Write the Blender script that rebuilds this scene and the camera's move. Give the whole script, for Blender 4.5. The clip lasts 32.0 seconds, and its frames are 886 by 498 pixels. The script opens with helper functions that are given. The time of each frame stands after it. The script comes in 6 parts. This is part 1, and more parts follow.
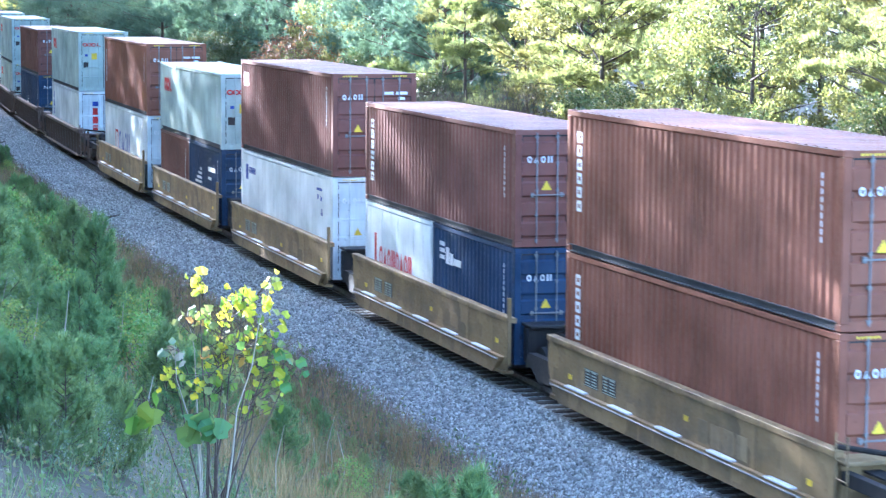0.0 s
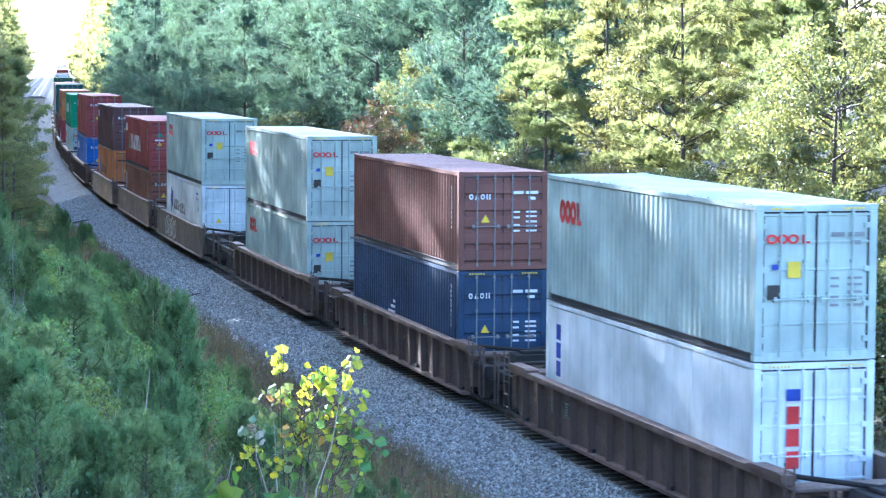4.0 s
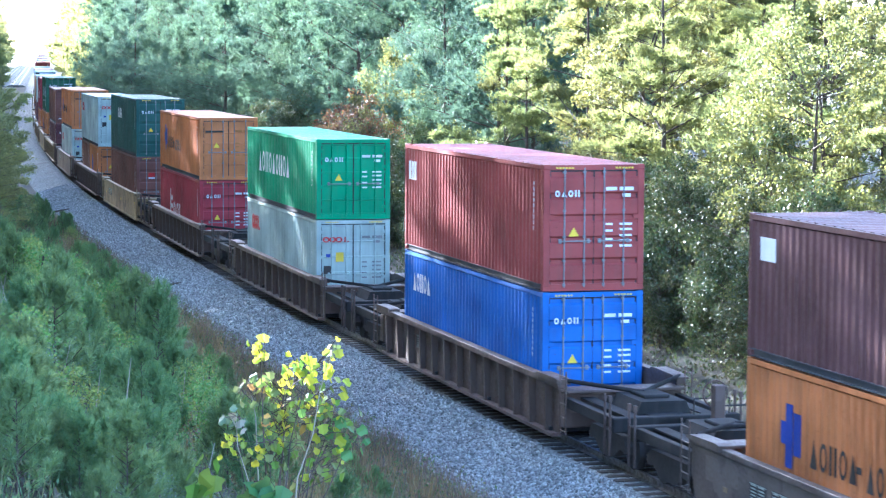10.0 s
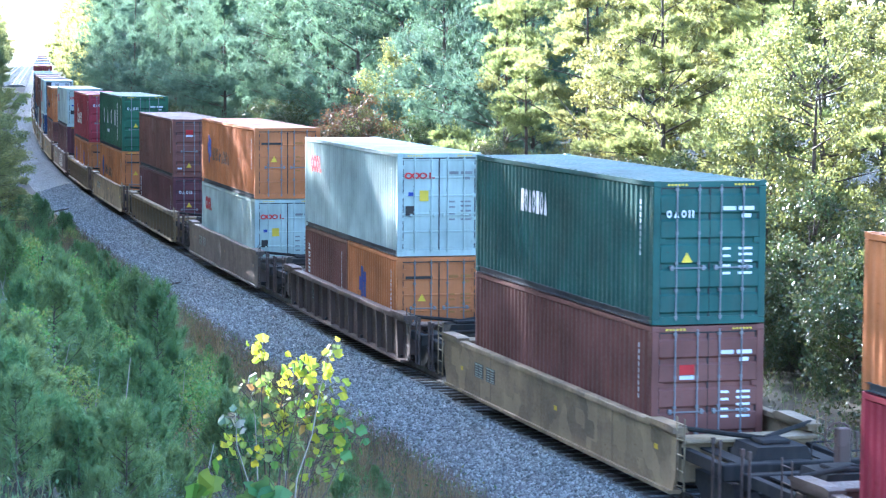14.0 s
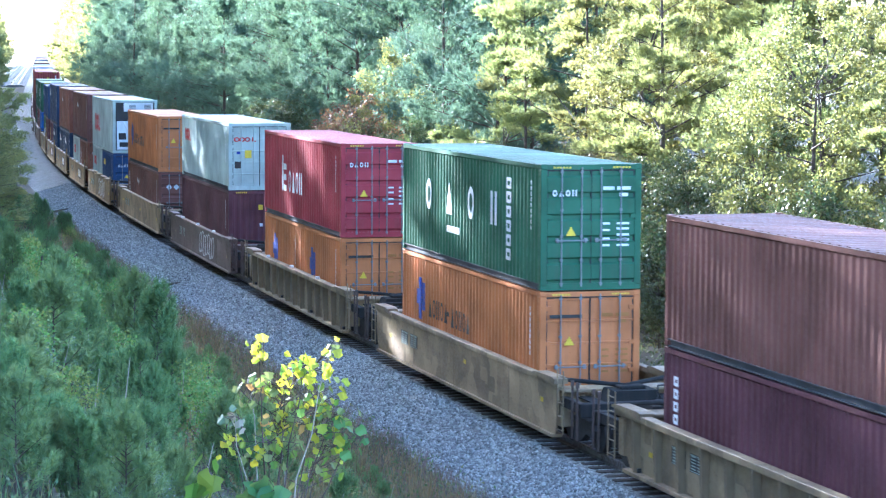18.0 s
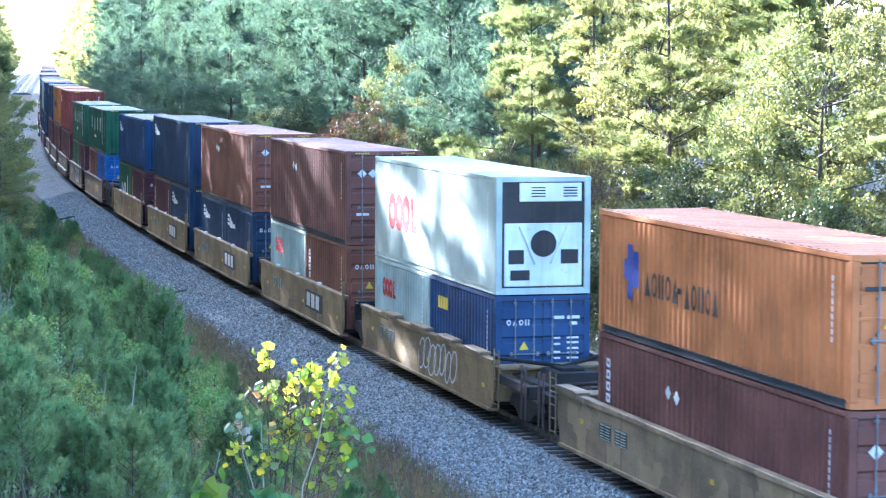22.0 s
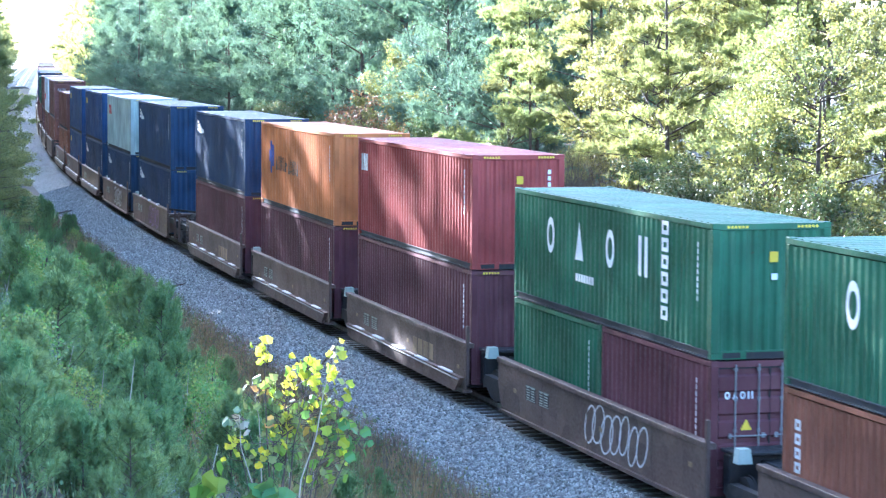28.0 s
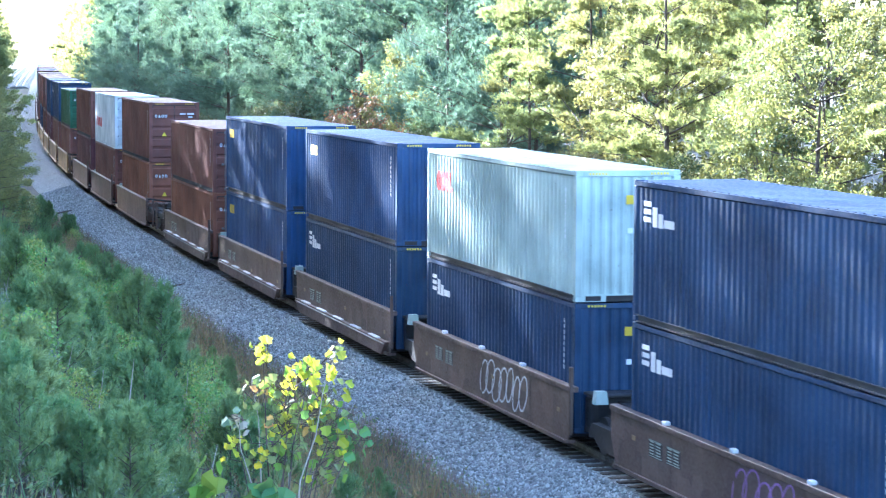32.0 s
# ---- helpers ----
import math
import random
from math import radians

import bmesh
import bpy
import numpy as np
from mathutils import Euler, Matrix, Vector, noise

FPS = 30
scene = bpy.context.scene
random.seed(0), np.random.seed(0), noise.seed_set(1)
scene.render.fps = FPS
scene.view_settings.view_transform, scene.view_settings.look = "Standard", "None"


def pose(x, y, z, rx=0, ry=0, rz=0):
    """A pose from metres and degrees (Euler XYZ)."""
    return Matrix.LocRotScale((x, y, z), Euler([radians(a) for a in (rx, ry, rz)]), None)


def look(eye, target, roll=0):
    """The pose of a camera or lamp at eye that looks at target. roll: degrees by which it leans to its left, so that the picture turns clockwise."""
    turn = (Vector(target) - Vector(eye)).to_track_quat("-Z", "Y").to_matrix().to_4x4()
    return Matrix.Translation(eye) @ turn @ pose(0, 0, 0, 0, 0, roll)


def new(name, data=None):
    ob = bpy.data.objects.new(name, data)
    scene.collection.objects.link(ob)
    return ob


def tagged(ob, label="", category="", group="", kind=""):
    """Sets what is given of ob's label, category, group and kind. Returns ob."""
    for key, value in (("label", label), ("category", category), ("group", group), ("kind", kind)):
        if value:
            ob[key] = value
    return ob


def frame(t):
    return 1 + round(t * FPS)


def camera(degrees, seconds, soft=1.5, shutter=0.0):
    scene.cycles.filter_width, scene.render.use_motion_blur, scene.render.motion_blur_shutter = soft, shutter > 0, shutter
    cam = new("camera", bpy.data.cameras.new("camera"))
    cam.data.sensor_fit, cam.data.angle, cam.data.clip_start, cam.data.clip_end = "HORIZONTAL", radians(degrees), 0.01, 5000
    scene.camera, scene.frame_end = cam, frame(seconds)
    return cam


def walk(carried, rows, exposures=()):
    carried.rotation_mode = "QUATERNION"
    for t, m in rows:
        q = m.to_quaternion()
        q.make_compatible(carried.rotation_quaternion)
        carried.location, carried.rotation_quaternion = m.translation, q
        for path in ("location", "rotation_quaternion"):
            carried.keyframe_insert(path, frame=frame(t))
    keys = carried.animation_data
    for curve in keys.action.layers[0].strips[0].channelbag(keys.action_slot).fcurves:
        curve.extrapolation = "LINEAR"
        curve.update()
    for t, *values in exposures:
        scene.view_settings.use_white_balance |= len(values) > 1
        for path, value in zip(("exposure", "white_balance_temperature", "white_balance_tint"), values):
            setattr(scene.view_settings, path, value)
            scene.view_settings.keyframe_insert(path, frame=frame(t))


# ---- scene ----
# The rails' top is z = 0. The camera stands on the bank of the cutting, 8.78 m above them.
EYE = (0.0, 0.0, 8.78)
LENS = 4249.5            # focal length over a picture 1568 wide
cam = camera(2 * math.degrees(math.atan(784 / LENS)), 32.0, soft=1.2, shutter=0.15)


def aim(right, down):
    """The camera's pose; right and down: how far the picture has slid from its resting place."""
    turn = math.degrees(math.atan(right / LENS))
    tilt = 4.76 - math.degrees(math.atan(down / LENS))
    return pose(*EYE, 90 - tilt, 0, turn) @ pose(0, 0, 0, 0, 0, 0.327)


walk(cam, [
    (0.0, aim(-110.3, -121.0)), (0.1, aim(-90.3, -108.7)), (0.5, aim(-27.6, -90.4)), (1.0, aim(-13.8, -59.8)),
    (1.5, aim(0.0, -25.3)), (2.0, aim(32.1, -12.3)), (2.5, aim(49.0, 1.5)), (3.0, aim(47.5, 12.3)), (3.5, aim(41.3, 19.9)),
    (4.5, aim(25.0, 15.0)), (5.5, aim(12.2, 9.2)), (6.0, aim(9.2, 7.6)), (7.0, aim(4.6, 3.1)), (8.0, aim(1.5, 1.5)),
    (9.0, aim(0, 0)), (10.0, aim(-0.5, -1.2)), (12.0, aim(-1.5, -1.5)), (14.5, aim(-1.5, -1.5)), (17.0, aim(-2.0, -1.5)),
    (19.0, aim(-2.8, -1.5)), (20.0, aim(-3.0, -1.5)), (20.5, aim(-4.6, -3.0)), (21.0, aim(1.5, -1.5)), (21.5, aim(82.6, -21.5)),
    (22.0, aim(9.2, 12.2)), (22.5, aim(7.6, 1.6)), (23.0, aim(6.1, 1.5)), (25.5, aim(6.1, 1.5)), (28.0, aim(5.6, 1.5)),
    (30.0, aim(5.8, 1.5)), (32.0, aim(4.6, 1.5)),
], exposures=[(0, 3.72, 5000, 13), (1, 3.45, 5000, 13), (2, 3.25, 5000, 13), (4, 3.28, 5000, 13), (7, 3.25, 5000, 13), (10, 3.47, 5000, 13), (13, 3.47, 5000, 13), (18, 3.45, 5000, 13), (21, 3.4, 5000, 13), (24, 3.47, 5000, 13), (28, 3.62, 5000, 13), (32, 3.6, 5000, 13)])

# ---- the line of the track, in plan ----
BEND_Y = (-60, 0, 40, 70, 100, 130, 160, 200, 260, 330, 420, 700)
BEND_M = (-0.3345, -0.316, -0.2974, -0.2786, -0.2595, -0.2435, -0.2216, -0.1959, -0.1748, -0.168, -0.1665, -0.166)
LY = np.arange(-900.0, 1400.0, 1.0)
LM = np.interp(LY, BEND_Y, BEND_M)
LX = np.concatenate([[0], np.cumsum((LM[1:] + LM[:-1]) / 2)])
LX = LX - np.interp(40, LY, LX) + 7.8
LS = np.concatenate([[0], np.cumsum(np.hypot(np.diff(LX), 1))])
LS = LS - np.interp(40, LY, LS)


def on_line(s, side=0.0):
    """Plan position x, y and slope at s metres along the line, side metres to its right."""
    y, x, m = np.interp(s, LS, LY), np.interp(s, LS, LX), np.interp(s, LS, LM)
    n = math.hypot(m, 1)
    return x + side / n, y - side * m / n, m


def line_pose(s, z=0.0):
    x, y, m = on_line(s)
    return pose(x, y, z, 0, 0, -math.degrees(math.atan(m)))


def off_line(x, y):
    """Signed distance of a place to the right of the line (arrays)."""
    m = np.interp(y, LY, LM)
    return (x - np.interp(y, LY, LX)) / np.sqrt(1 + m * m)


# The train's speed in m/s, and how far it has come.
SPEED_T = (0, 3.5, 6, 9, 12, 14.5, 17, 20, 23, 25.5, 28, 30, 32)
SPEED_V = (19.34, 19.232, 19.144, 19.089, 18.856, 18.591, 18.683, 18.791, 18.717, 18.759, 18.628, 18.68, 18.597)
GONE_T = np.arange(0, 32.2, 0.1)
GONE_V = np.interp(GONE_T, SPEED_T, SPEED_V)
GONE = np.concatenate([[0], np.cumsum((GONE_V[1:] + GONE_V[:-1]) * 0.05)])

# ---- world, sun, exposure ----
SUN_AZ, SUN_EL = -40.0, 22.0      # degrees left of the camera's way; height
world = bpy.data.worlds.new("world")
scene.world = world
world.use_nodes = True
wn = world.node_tree.nodes
sky = wn.new("ShaderNodeTexSky")
sky.sky_type, sky.sun_disc = "NISHITA", False
sky.sun_elevation, sky.sun_rotation = radians(SUN_EL), radians(SUN_AZ)
sky.air_density, sky.dust_density, sky.ozone_density = 1.0, 2.2, 1.0
wn["Background"].inputs["Strength"].default_value = 0.125
world.node_tree.links.new(sky.outputs[0], wn["Background"].inputs[0])
sun_data = bpy.data.lights.new("sun", "SUN")
sun_data.energy, sun_data.angle, sun_data.color = 4.8, radians(0.6), (1.0, 0.95, 0.86)
sun = new("sun", sun_data)
az, el = radians(SUN_AZ), radians(SUN_EL)
sun_way = Vector((math.sin(az) * math.cos(el), math.cos(az) * math.cos(el), math.sin(el)))
sun.matrix_world = look(tuple(sun_way * 50), (0, 0, 0))

# ---- materials ----


def material(name, rough=0.6, metal=0.0):
    mat = bpy.data.materials.new(name)
    mat.use_nodes = True
    b = mat.node_tree.nodes["Principled BSDF"]
    b.inputs["Roughness"].default_value, b.inputs["Metallic"].default_value = rough, metal
    return mat, mat.node_tree.nodes, mat.node_tree.links, b


def noise_of(nodes, links, scale, detail=4.0, stretch=None, coords="Object"):
    tc, tex = nodes.new("ShaderNodeTexCoord"), nodes.new("ShaderNodeTexNoise")
    tex.inputs["Scale"].default_value, tex.inputs["Detail"].default_value = scale, detail
    if stretch:
        mp = nodes.new("ShaderNodeMapping")
        mp.inputs["Scale"].default_value = stretch
        links.new(tc.outputs[coords], mp.inputs[0])
        links.new(mp.outputs[0], tex.inputs["Vector"])
    else:
        links.new(tc.outputs[coords], tex.inputs["Vector"])
    return tex.outputs["Fac"]


def ramp_of(nodes, links, fac, stops):
    r = nodes.new("ShaderNodeValToRGB")
    while len(r.color_ramp.elements) < len(stops):
        r.color_ramp.elements.new(0.5)
    for e, (at, col) in zip(r.color_ramp.elements, stops):
        e.position, e.color = at, (*col, 1) if len(col) == 3 else col
    links.new(fac, r.inputs[0])
    return r.outputs[0]


def mix_of(nodes, links, fac, a, b, blend="MIX"):
    m = nodes.new("ShaderNodeMix")
    m.data_type, m.blend_type = "RGBA", blend
    for sock, v in ((m.inputs[0], fac), (m.inputs[6], a), (m.inputs[7], b)):
        if isinstance(v, (int, float)):
            sock.default_value = v
        elif isinstance(v, tuple):
            sock.default_value = (*v[:3], 1)
        else:
            links.new(v, sock)
    return m.outputs[2]


def bump_of(nodes, links, height, b, strength=0.3, distance=0.01):
    bp = nodes.new("ShaderNodeBump")
    bp.inputs["Strength"].default_value, bp.inputs["Distance"].default_value = strength, distance
    links.new(height, bp.inputs["Height"])
    links.new(bp.outputs[0], b.inputs["Normal"])


def paint(name, col, wear=0.5, rough=0.5, rust=(0.09, 0.035, 0.018)):
    """Weathered paint on steel: faded in patches, streaked with dirt and rust from the top."""
    mat, nodes, links, b = material(name, rough)
    b.inputs["Specular IOR Level"].default_value = 0.26 if rough < 0.7 else 0.12
    fade = noise_of(nodes, links, 0.7, 5)
    grain = noise_of(nodes, links, 14, 6)
    streak = noise_of(nodes, links, 2.2, 5, (3.0, 3.0, 0.25))
    dark, light = tuple(c * 0.66 for c in col), tuple(min(0.9, c * 1.25 + 0.012) for c in col)
    c = ramp_of(nodes, links, fade, [(0.3, dark), (0.7, light)])
    f = ramp_of(nodes, links, streak, [(0.48, (0, 0, 0)), (0.8, (0.5 * wear,) * 3)])
    c = mix_of(nodes, links, f, c, (0.11, 0.085, 0.065))
    if wear > 0.6:
        patch = noise_of(nodes, links, 1.1, 7, (1.0, 0.6, 1.3))
        c = mix_of(nodes, links, ramp_of(nodes, links, patch, [(0.45, (0, 0, 0)), (0.64, (0.55,) * 3)]), c, (0.095, 0.068, 0.05))
        tc, vo, sq = nodes.new("ShaderNodeTexCoord"), nodes.new("ShaderNodeTexVoronoi"), nodes.new("ShaderNodeSeparateColor")
        vo.distance, vo.inputs["Scale"].default_value = "CHEBYCHEV", 1.7
        links.new(tc.outputs["Object"], vo.inputs["Vector"])
        links.new(vo.outputs["Color"], sq.inputs[0])
        c = mix_of(nodes, links, ramp_of(nodes, links, sq.outputs[0], [(0.7, (0, 0, 0)), (0.73, (0.4,) * 3)]), c, tuple(min(0.8, k * 1.55 + 0.015) for k in col))
        c = mix_of(nodes, links, ramp_of(nodes, links, sq.outputs[1], [(0.76, (0, 0, 0)), (0.79, (0.32,) * 3)]), c, tuple(k * 0.45 for k in col))
    r = ramp_of(nodes, links, grain, [(0.66, (0, 0, 0)), (0.76, (wear,) * 3)])
    c = mix_of(nodes, links, r, c, rust)
    links.new(c, b.inputs["Base Color"])
    links.new(ramp_of(nodes, links, grain, [(0.3, (rough - 0.1,) * 3), (0.8, (min(0.9, rough + 0.25),) * 3)]), b.inputs["Roughness"])
    bump_of(nodes, links, fade, b, 0.25, 0.02)
    return mat


def leafy(name, cols, glow=0.45, rough=0.55):
    """Leaves: a spread of greens, leaf by leaf, letting light through."""
    mat, nodes, links, b = material(name, rough)
    geo, oi = nodes.new("ShaderNodeNewGeometry"), nodes.new("ShaderNodeObjectInfo")
    c = ramp_of(nodes, links, geo.outputs["Random Per Island"], [((i + 0.5) / len(cols), k) for i, k in enumerate(cols)])
    hsv = nodes.new("ShaderNodeHueSaturation")
    big = noise_of(nodes, links, 0.35, 3, None, "Object")
    mr = nodes.new("ShaderNodeMapRange")
    mr.inputs[1].default_value, mr.inputs[2].default_value, mr.inputs[3].default_value, mr.inputs[4].default_value = 0.3, 0.7, 0.7, 1.3
    links.new(big, mr.inputs[0])
    links.new(mr.outputs[0], hsv.inputs["Value"])
    hr = nodes.new("ShaderNodeMapRange")
    hr.inputs[3].default_value, hr.inputs[4].default_value = 0.475, 0.525
    links.new(oi.outputs["Random"], hr.inputs[0])
    links.new(hr.outputs[0], hsv.inputs["Hue"])
    links.new(c, hsv.inputs["Color"])
    links.new(hsv.outputs[0], b.inputs["Base Color"])
    tr = nodes.new("ShaderNodeBsdfTranslucent")
    thru = mix_of(nodes, links, 1.0, hsv.outputs[0], (1.0, 0.9, 0.66), "MULTIPLY")
    lift = nodes.new("ShaderNodeHueSaturation")
    lift.inputs["Value"].default_value = 1.9
    links.new(thru, lift.inputs["Color"])
    links.new(lift.outputs[0], tr.inputs[0])
    mx = nodes.new("ShaderNodeMixShader")
    mx.inputs[0].default_value = glow
    links.new(b.outputs[0], mx.inputs[1])
    links.new(tr.outputs[0], mx.inputs[2])
    links.new(mx.outputs[0], nodes["Material Output"].inputs[0])
    return mat


PAINT = {
    "brown": (0.17, 0.066, 0.048), "redbrown": (0.23, 0.085, 0.048), "maroon": (0.11, 0.036, 0.043), "darkbrown": (0.115, 0.048, 0.045),
    "orange": (0.52, 0.178, 0.052), "grey": (0.42, 0.49, 0.43), "pale": (0.45, 0.525, 0.465), "white": (0.68, 0.755, 0.75),
    "navy": (0.017, 0.045, 0.1), "blue": (0.022, 0.06, 0.15), "skyblue": (0.03, 0.13, 0.42), "red": (0.33, 0.032, 0.045),
    "brickred": (0.29, 0.05, 0.042), "green": (0.03, 0.115, 0.055), "emerald": (0.02, 0.29, 0.12), "teal": (0.022, 0.09, 0.07),
    "yellow": (0.25, 0.168, 0.076), "carbrown": (0.13, 0.085, 0.065), "carrust": (0.105, 0.07, 0.058), "cargrey": (0.125, 0.098, 0.082),
    "cartan": (0.29, 0.21, 0.115), "black": (0.025, 0.024, 0.025), "rail_grime": (0.075, 0.075, 0.078), "steel": (0.22, 0.22, 0.215), "mark_white": (0.8, 0.82, 0.84),
    "mark_red": (0.55, 0.03, 0.03), "mark_blue": (0.03, 0.06, 0.32), "mark_black": (0.04, 0.035, 0.03), "mark_yellow": (0.75, 0.52, 0.04),
    "mark_ochre": (0.36, 0.15, 0.03), "mark_teal": (0.04, 0.24, 0.13), "deck": (0.027, 0.025, 0.023), "mark_violet": (0.3, 0.16, 0.42),
}
MAT = {}
for key, col in PAINT.items():
    marks = key.startswith("mark")
    MAT[key] = paint(key, col, 0.25 if marks else 0.7 if key.startswith("car") or key == "yellow" else 0.45, 0.85 if key in ("deck", "rail_grime") else 0.5)


def grain_material(name, cols, scale, bump, rough=0.9):
    mat, nodes, links, b = material(name, rough)
    n1, n2 = noise_of(nodes, links, scale, 8), noise_of(nodes, links, scale * 0.06, 4)
    c = ramp_of(nodes, links, n1, [(0.3 + 0.4 * i / (len(cols) - 1), k) for i, k in enumerate(cols)])
    c = mix_of(nodes, links, 0.45, c, ramp_of(nodes, links, n2, [(0.35, cols[0]), (0.65, cols[-1])]), "MIX")
    links.new(c, b.inputs["Base Color"])
    bump_of(nodes, links, n1, b, bump, 0.05)
    return mat


MAT["soil"] = grain_material("soil", [(0.02, 0.02, 0.011), (0.045, 0.04, 0.021), (0.075, 0.06, 0.035)], 3.0, 0.6)
MAT["bark"] = grain_material("bark", [(0.035, 0.025, 0.02), (0.09, 0.065, 0.05), (0.16, 0.12, 0.095)], 9.0, 0.8)
MAT["pale_stem"] = grain_material("pale_stem", [(0.3, 0.26, 0.2), (0.48, 0.43, 0.35)], 9.0, 0.4)
MAT["tie"] = grain_material("tie", [(0.03, 0.024, 0.019), (0.075, 0.06, 0.047)], 12.0, 0.5)
MAT["wheel"] = grain_material("wheel", [(0.018, 0.016, 0.014), (0.05, 0.04, 0.034)], 10.0, 0.2, 0.9)


def ballast_material():
    mat, nodes, links, b = material("ballast", 0.9)
    tc, vo = nodes.new("ShaderNodeTexCoord"), nodes.new("ShaderNodeTexVoronoi")
    vo.inputs["Scale"].default_value = 14.0
    links.new(tc.outputs["Object"], vo.inputs["Vector"])
    sep = nodes.new("ShaderNodeSeparateColor")
    links.new(vo.outputs["Color"], sep.inputs[0])
    c = ramp_of(nodes, links, sep.outputs[0], [(0.0, (0.085, 0.087, 0.081)), (0.5, (0.2, 0.202, 0.188)), (1.0, (0.38, 0.384, 0.355))])
    dirt = noise_of(nodes, links, 0.5, 5)
    c = mix_of(nodes, links, ramp_of(nodes, links, dirt, [(0.5, (0, 0, 0)), (0.75, (0.5, 0.5, 0.5))]), c, (0.12, 0.095, 0.075))
    links.new(c, b.inputs["Base Color"])
    bump_of(nodes, links, vo.outputs["Distance"], b, 0.9, -0.06)
    return mat


MAT["ballast"] = ballast_material()
stone, sn, sl, sb = material("stone", 0.85)
sg = sn.new("ShaderNodeNewGeometry")
sl.new(ramp_of(sn, sl, sg.outputs["Random Per Island"], [(0.0, (0.12, 0.122, 0.115)), (0.5, (0.27, 0.272, 0.255)), (1.0, (0.5, 0.505, 0.47))]), sb.inputs["Base Color"])
MAT["stone"] = stone
rail_mat, rn, rl, rb = material("rail_steel", 0.35, 0.9)
rl.new(ramp_of(rn, rl, noise_of(rn, rl, 6, 4), [(0.3, (0.12, 0.09, 0.075)), (0.7, (0.45, 0.42, 0.4))]), rb.inputs["Base Color"])
MAT["rail"] = rail_mat
MAT["pine"] = leafy("pine_needles", [(0.145, 0.175, 0.08), (0.2, 0.228, 0.093), (0.255, 0.275, 0.1), (0.16, 0.196, 0.115)], 0.55)
MAT["broad"] = leafy("broad_leaves", [(0.12, 0.14, 0.055), (0.17, 0.185, 0.062), (0.22, 0.222, 0.072), (0.13, 0.155, 0.075)], 0.42, 0.4)
MAT["blue_pine"] = leafy("bluish_pine_needles", [(0.075, 0.135, 0.102), (0.1, 0.17, 0.125), (0.122, 0.186, 0.125), (0.085, 0.15, 0.125)], 0.35)
MAT["laurel"] = leafy("glossy_dark_leaves", [(0.05, 0.08, 0.032), (0.075, 0.105, 0.04), (0.1, 0.125, 0.05), (0.13, 0.13, 0.06)], 0.22, 0.28)
MAT["twig"] = grain_material("twig", [(0.06, 0.046, 0.034), (0.12, 0.095, 0.07), (0.19, 0.155, 0.115)], 9.0, 0.4)
MAT["autumn"] = leafy("autumn_leaves", [(0.15, 0.07, 0.05), (0.2, 0.1, 0.06), (0.12, 0.1, 0.06)], 0.25)
MAT["dusk"] = leafy("dusky_grass", [(0.15, 0.11, 0.1), (0.2, 0.15, 0.13), (0.12, 0.12, 0.07)], 0.25)
MAT["yellow_leaf"] = leafy("yellow_leaves", [(0.32, 0.31, 0.02), (0.44, 0.36, 0.02), (0.24, 0.29, 0.03), (0.4, 0.28, 0.03)], 0.5)
MAT["lime_leaf"] = leafy("lime_leaves", [(0.08, 0.17, 0.03), (0.12, 0.21, 0.035), (0.17, 0.23, 0.04)], 0.45)
MAT["young_pine"] = leafy("young_pine_needles", [(0.12, 0.2, 0.085), (0.165, 0.25, 0.1), (0.125, 0.215, 0.112), (0.2, 0.28, 0.1)], 0.35)
MAT["fresh_leaf"] = leafy("fresh_leaves", [(0.13, 0.24, 0.065), (0.18, 0.3, 0.075), (0.14, 0.23, 0.09), (0.25, 0.28, 0.08)], 0.4)
MAT["dusty_leaf"] = leafy("dusty_leaves", [(0.12, 0.18, 0.13), (0.18, 0.23, 0.19), (0.09, 0.15, 0.09), (0.28, 0.32, 0.29)], 0.3)
MAT["olive_leaf"] = leafy("olive_leaves", [(0.15, 0.15, 0.04), (0.2, 0.19, 0.045), (0.11, 0.15, 0.045), (0.18, 0.12, 0.05)], 0.35)
MAT["pale_leaf"] = leafy("pale_leaves", [(0.22, 0.2, 0.13), (0.27, 0.25, 0.18), (0.18, 0.16, 0.11)], 0.25)
MAT["green_leaf"] = leafy("green_leaves", [(0.06, 0.14, 0.045), (0.075, 0.16, 0.05), (0.1, 0.17, 0.05)], 0.4)
MAT["rust_leaf"] = leafy("rust_leaves", [(0.5, 0.2, 0.04), (0.42, 0.26, 0.06), (0.3, 0.18, 0.08)], 0.4)
MAT["weed"] = leafy("weed_leaves", [(0.08, 0.14, 0.055), (0.11, 0.17, 0.065), (0.12, 0.16, 0.09), (0.18, 0.18, 0.08)], 0.3)
MAT["dry"] = leafy("dry_grass", [(0.2, 0.15, 0.08), (0.28, 0.22, 0.12), (0.14, 0.13, 0.05)], 0.35)

# ---- mesh helpers ----


def mesh_of(name, verts, faces, mat, smooth=False):
    me = bpy.data.meshes.new(name)
    me.from_pydata([tuple(v) for v in verts], [], [tuple(f) for f in faces])
    me.materials.append(mat)
    if smooth:
        me.polygons.foreach_set("use_smooth", [True] * len(me.polygons))
    me.update()
    return me


def under(name, me, parent, m=None, label=""):
    ob = new(name, me)
    ob.parent = parent
    if m is not None:
        ob.matrix_basis = m
    if label:
        tagged(ob, label)
    return ob


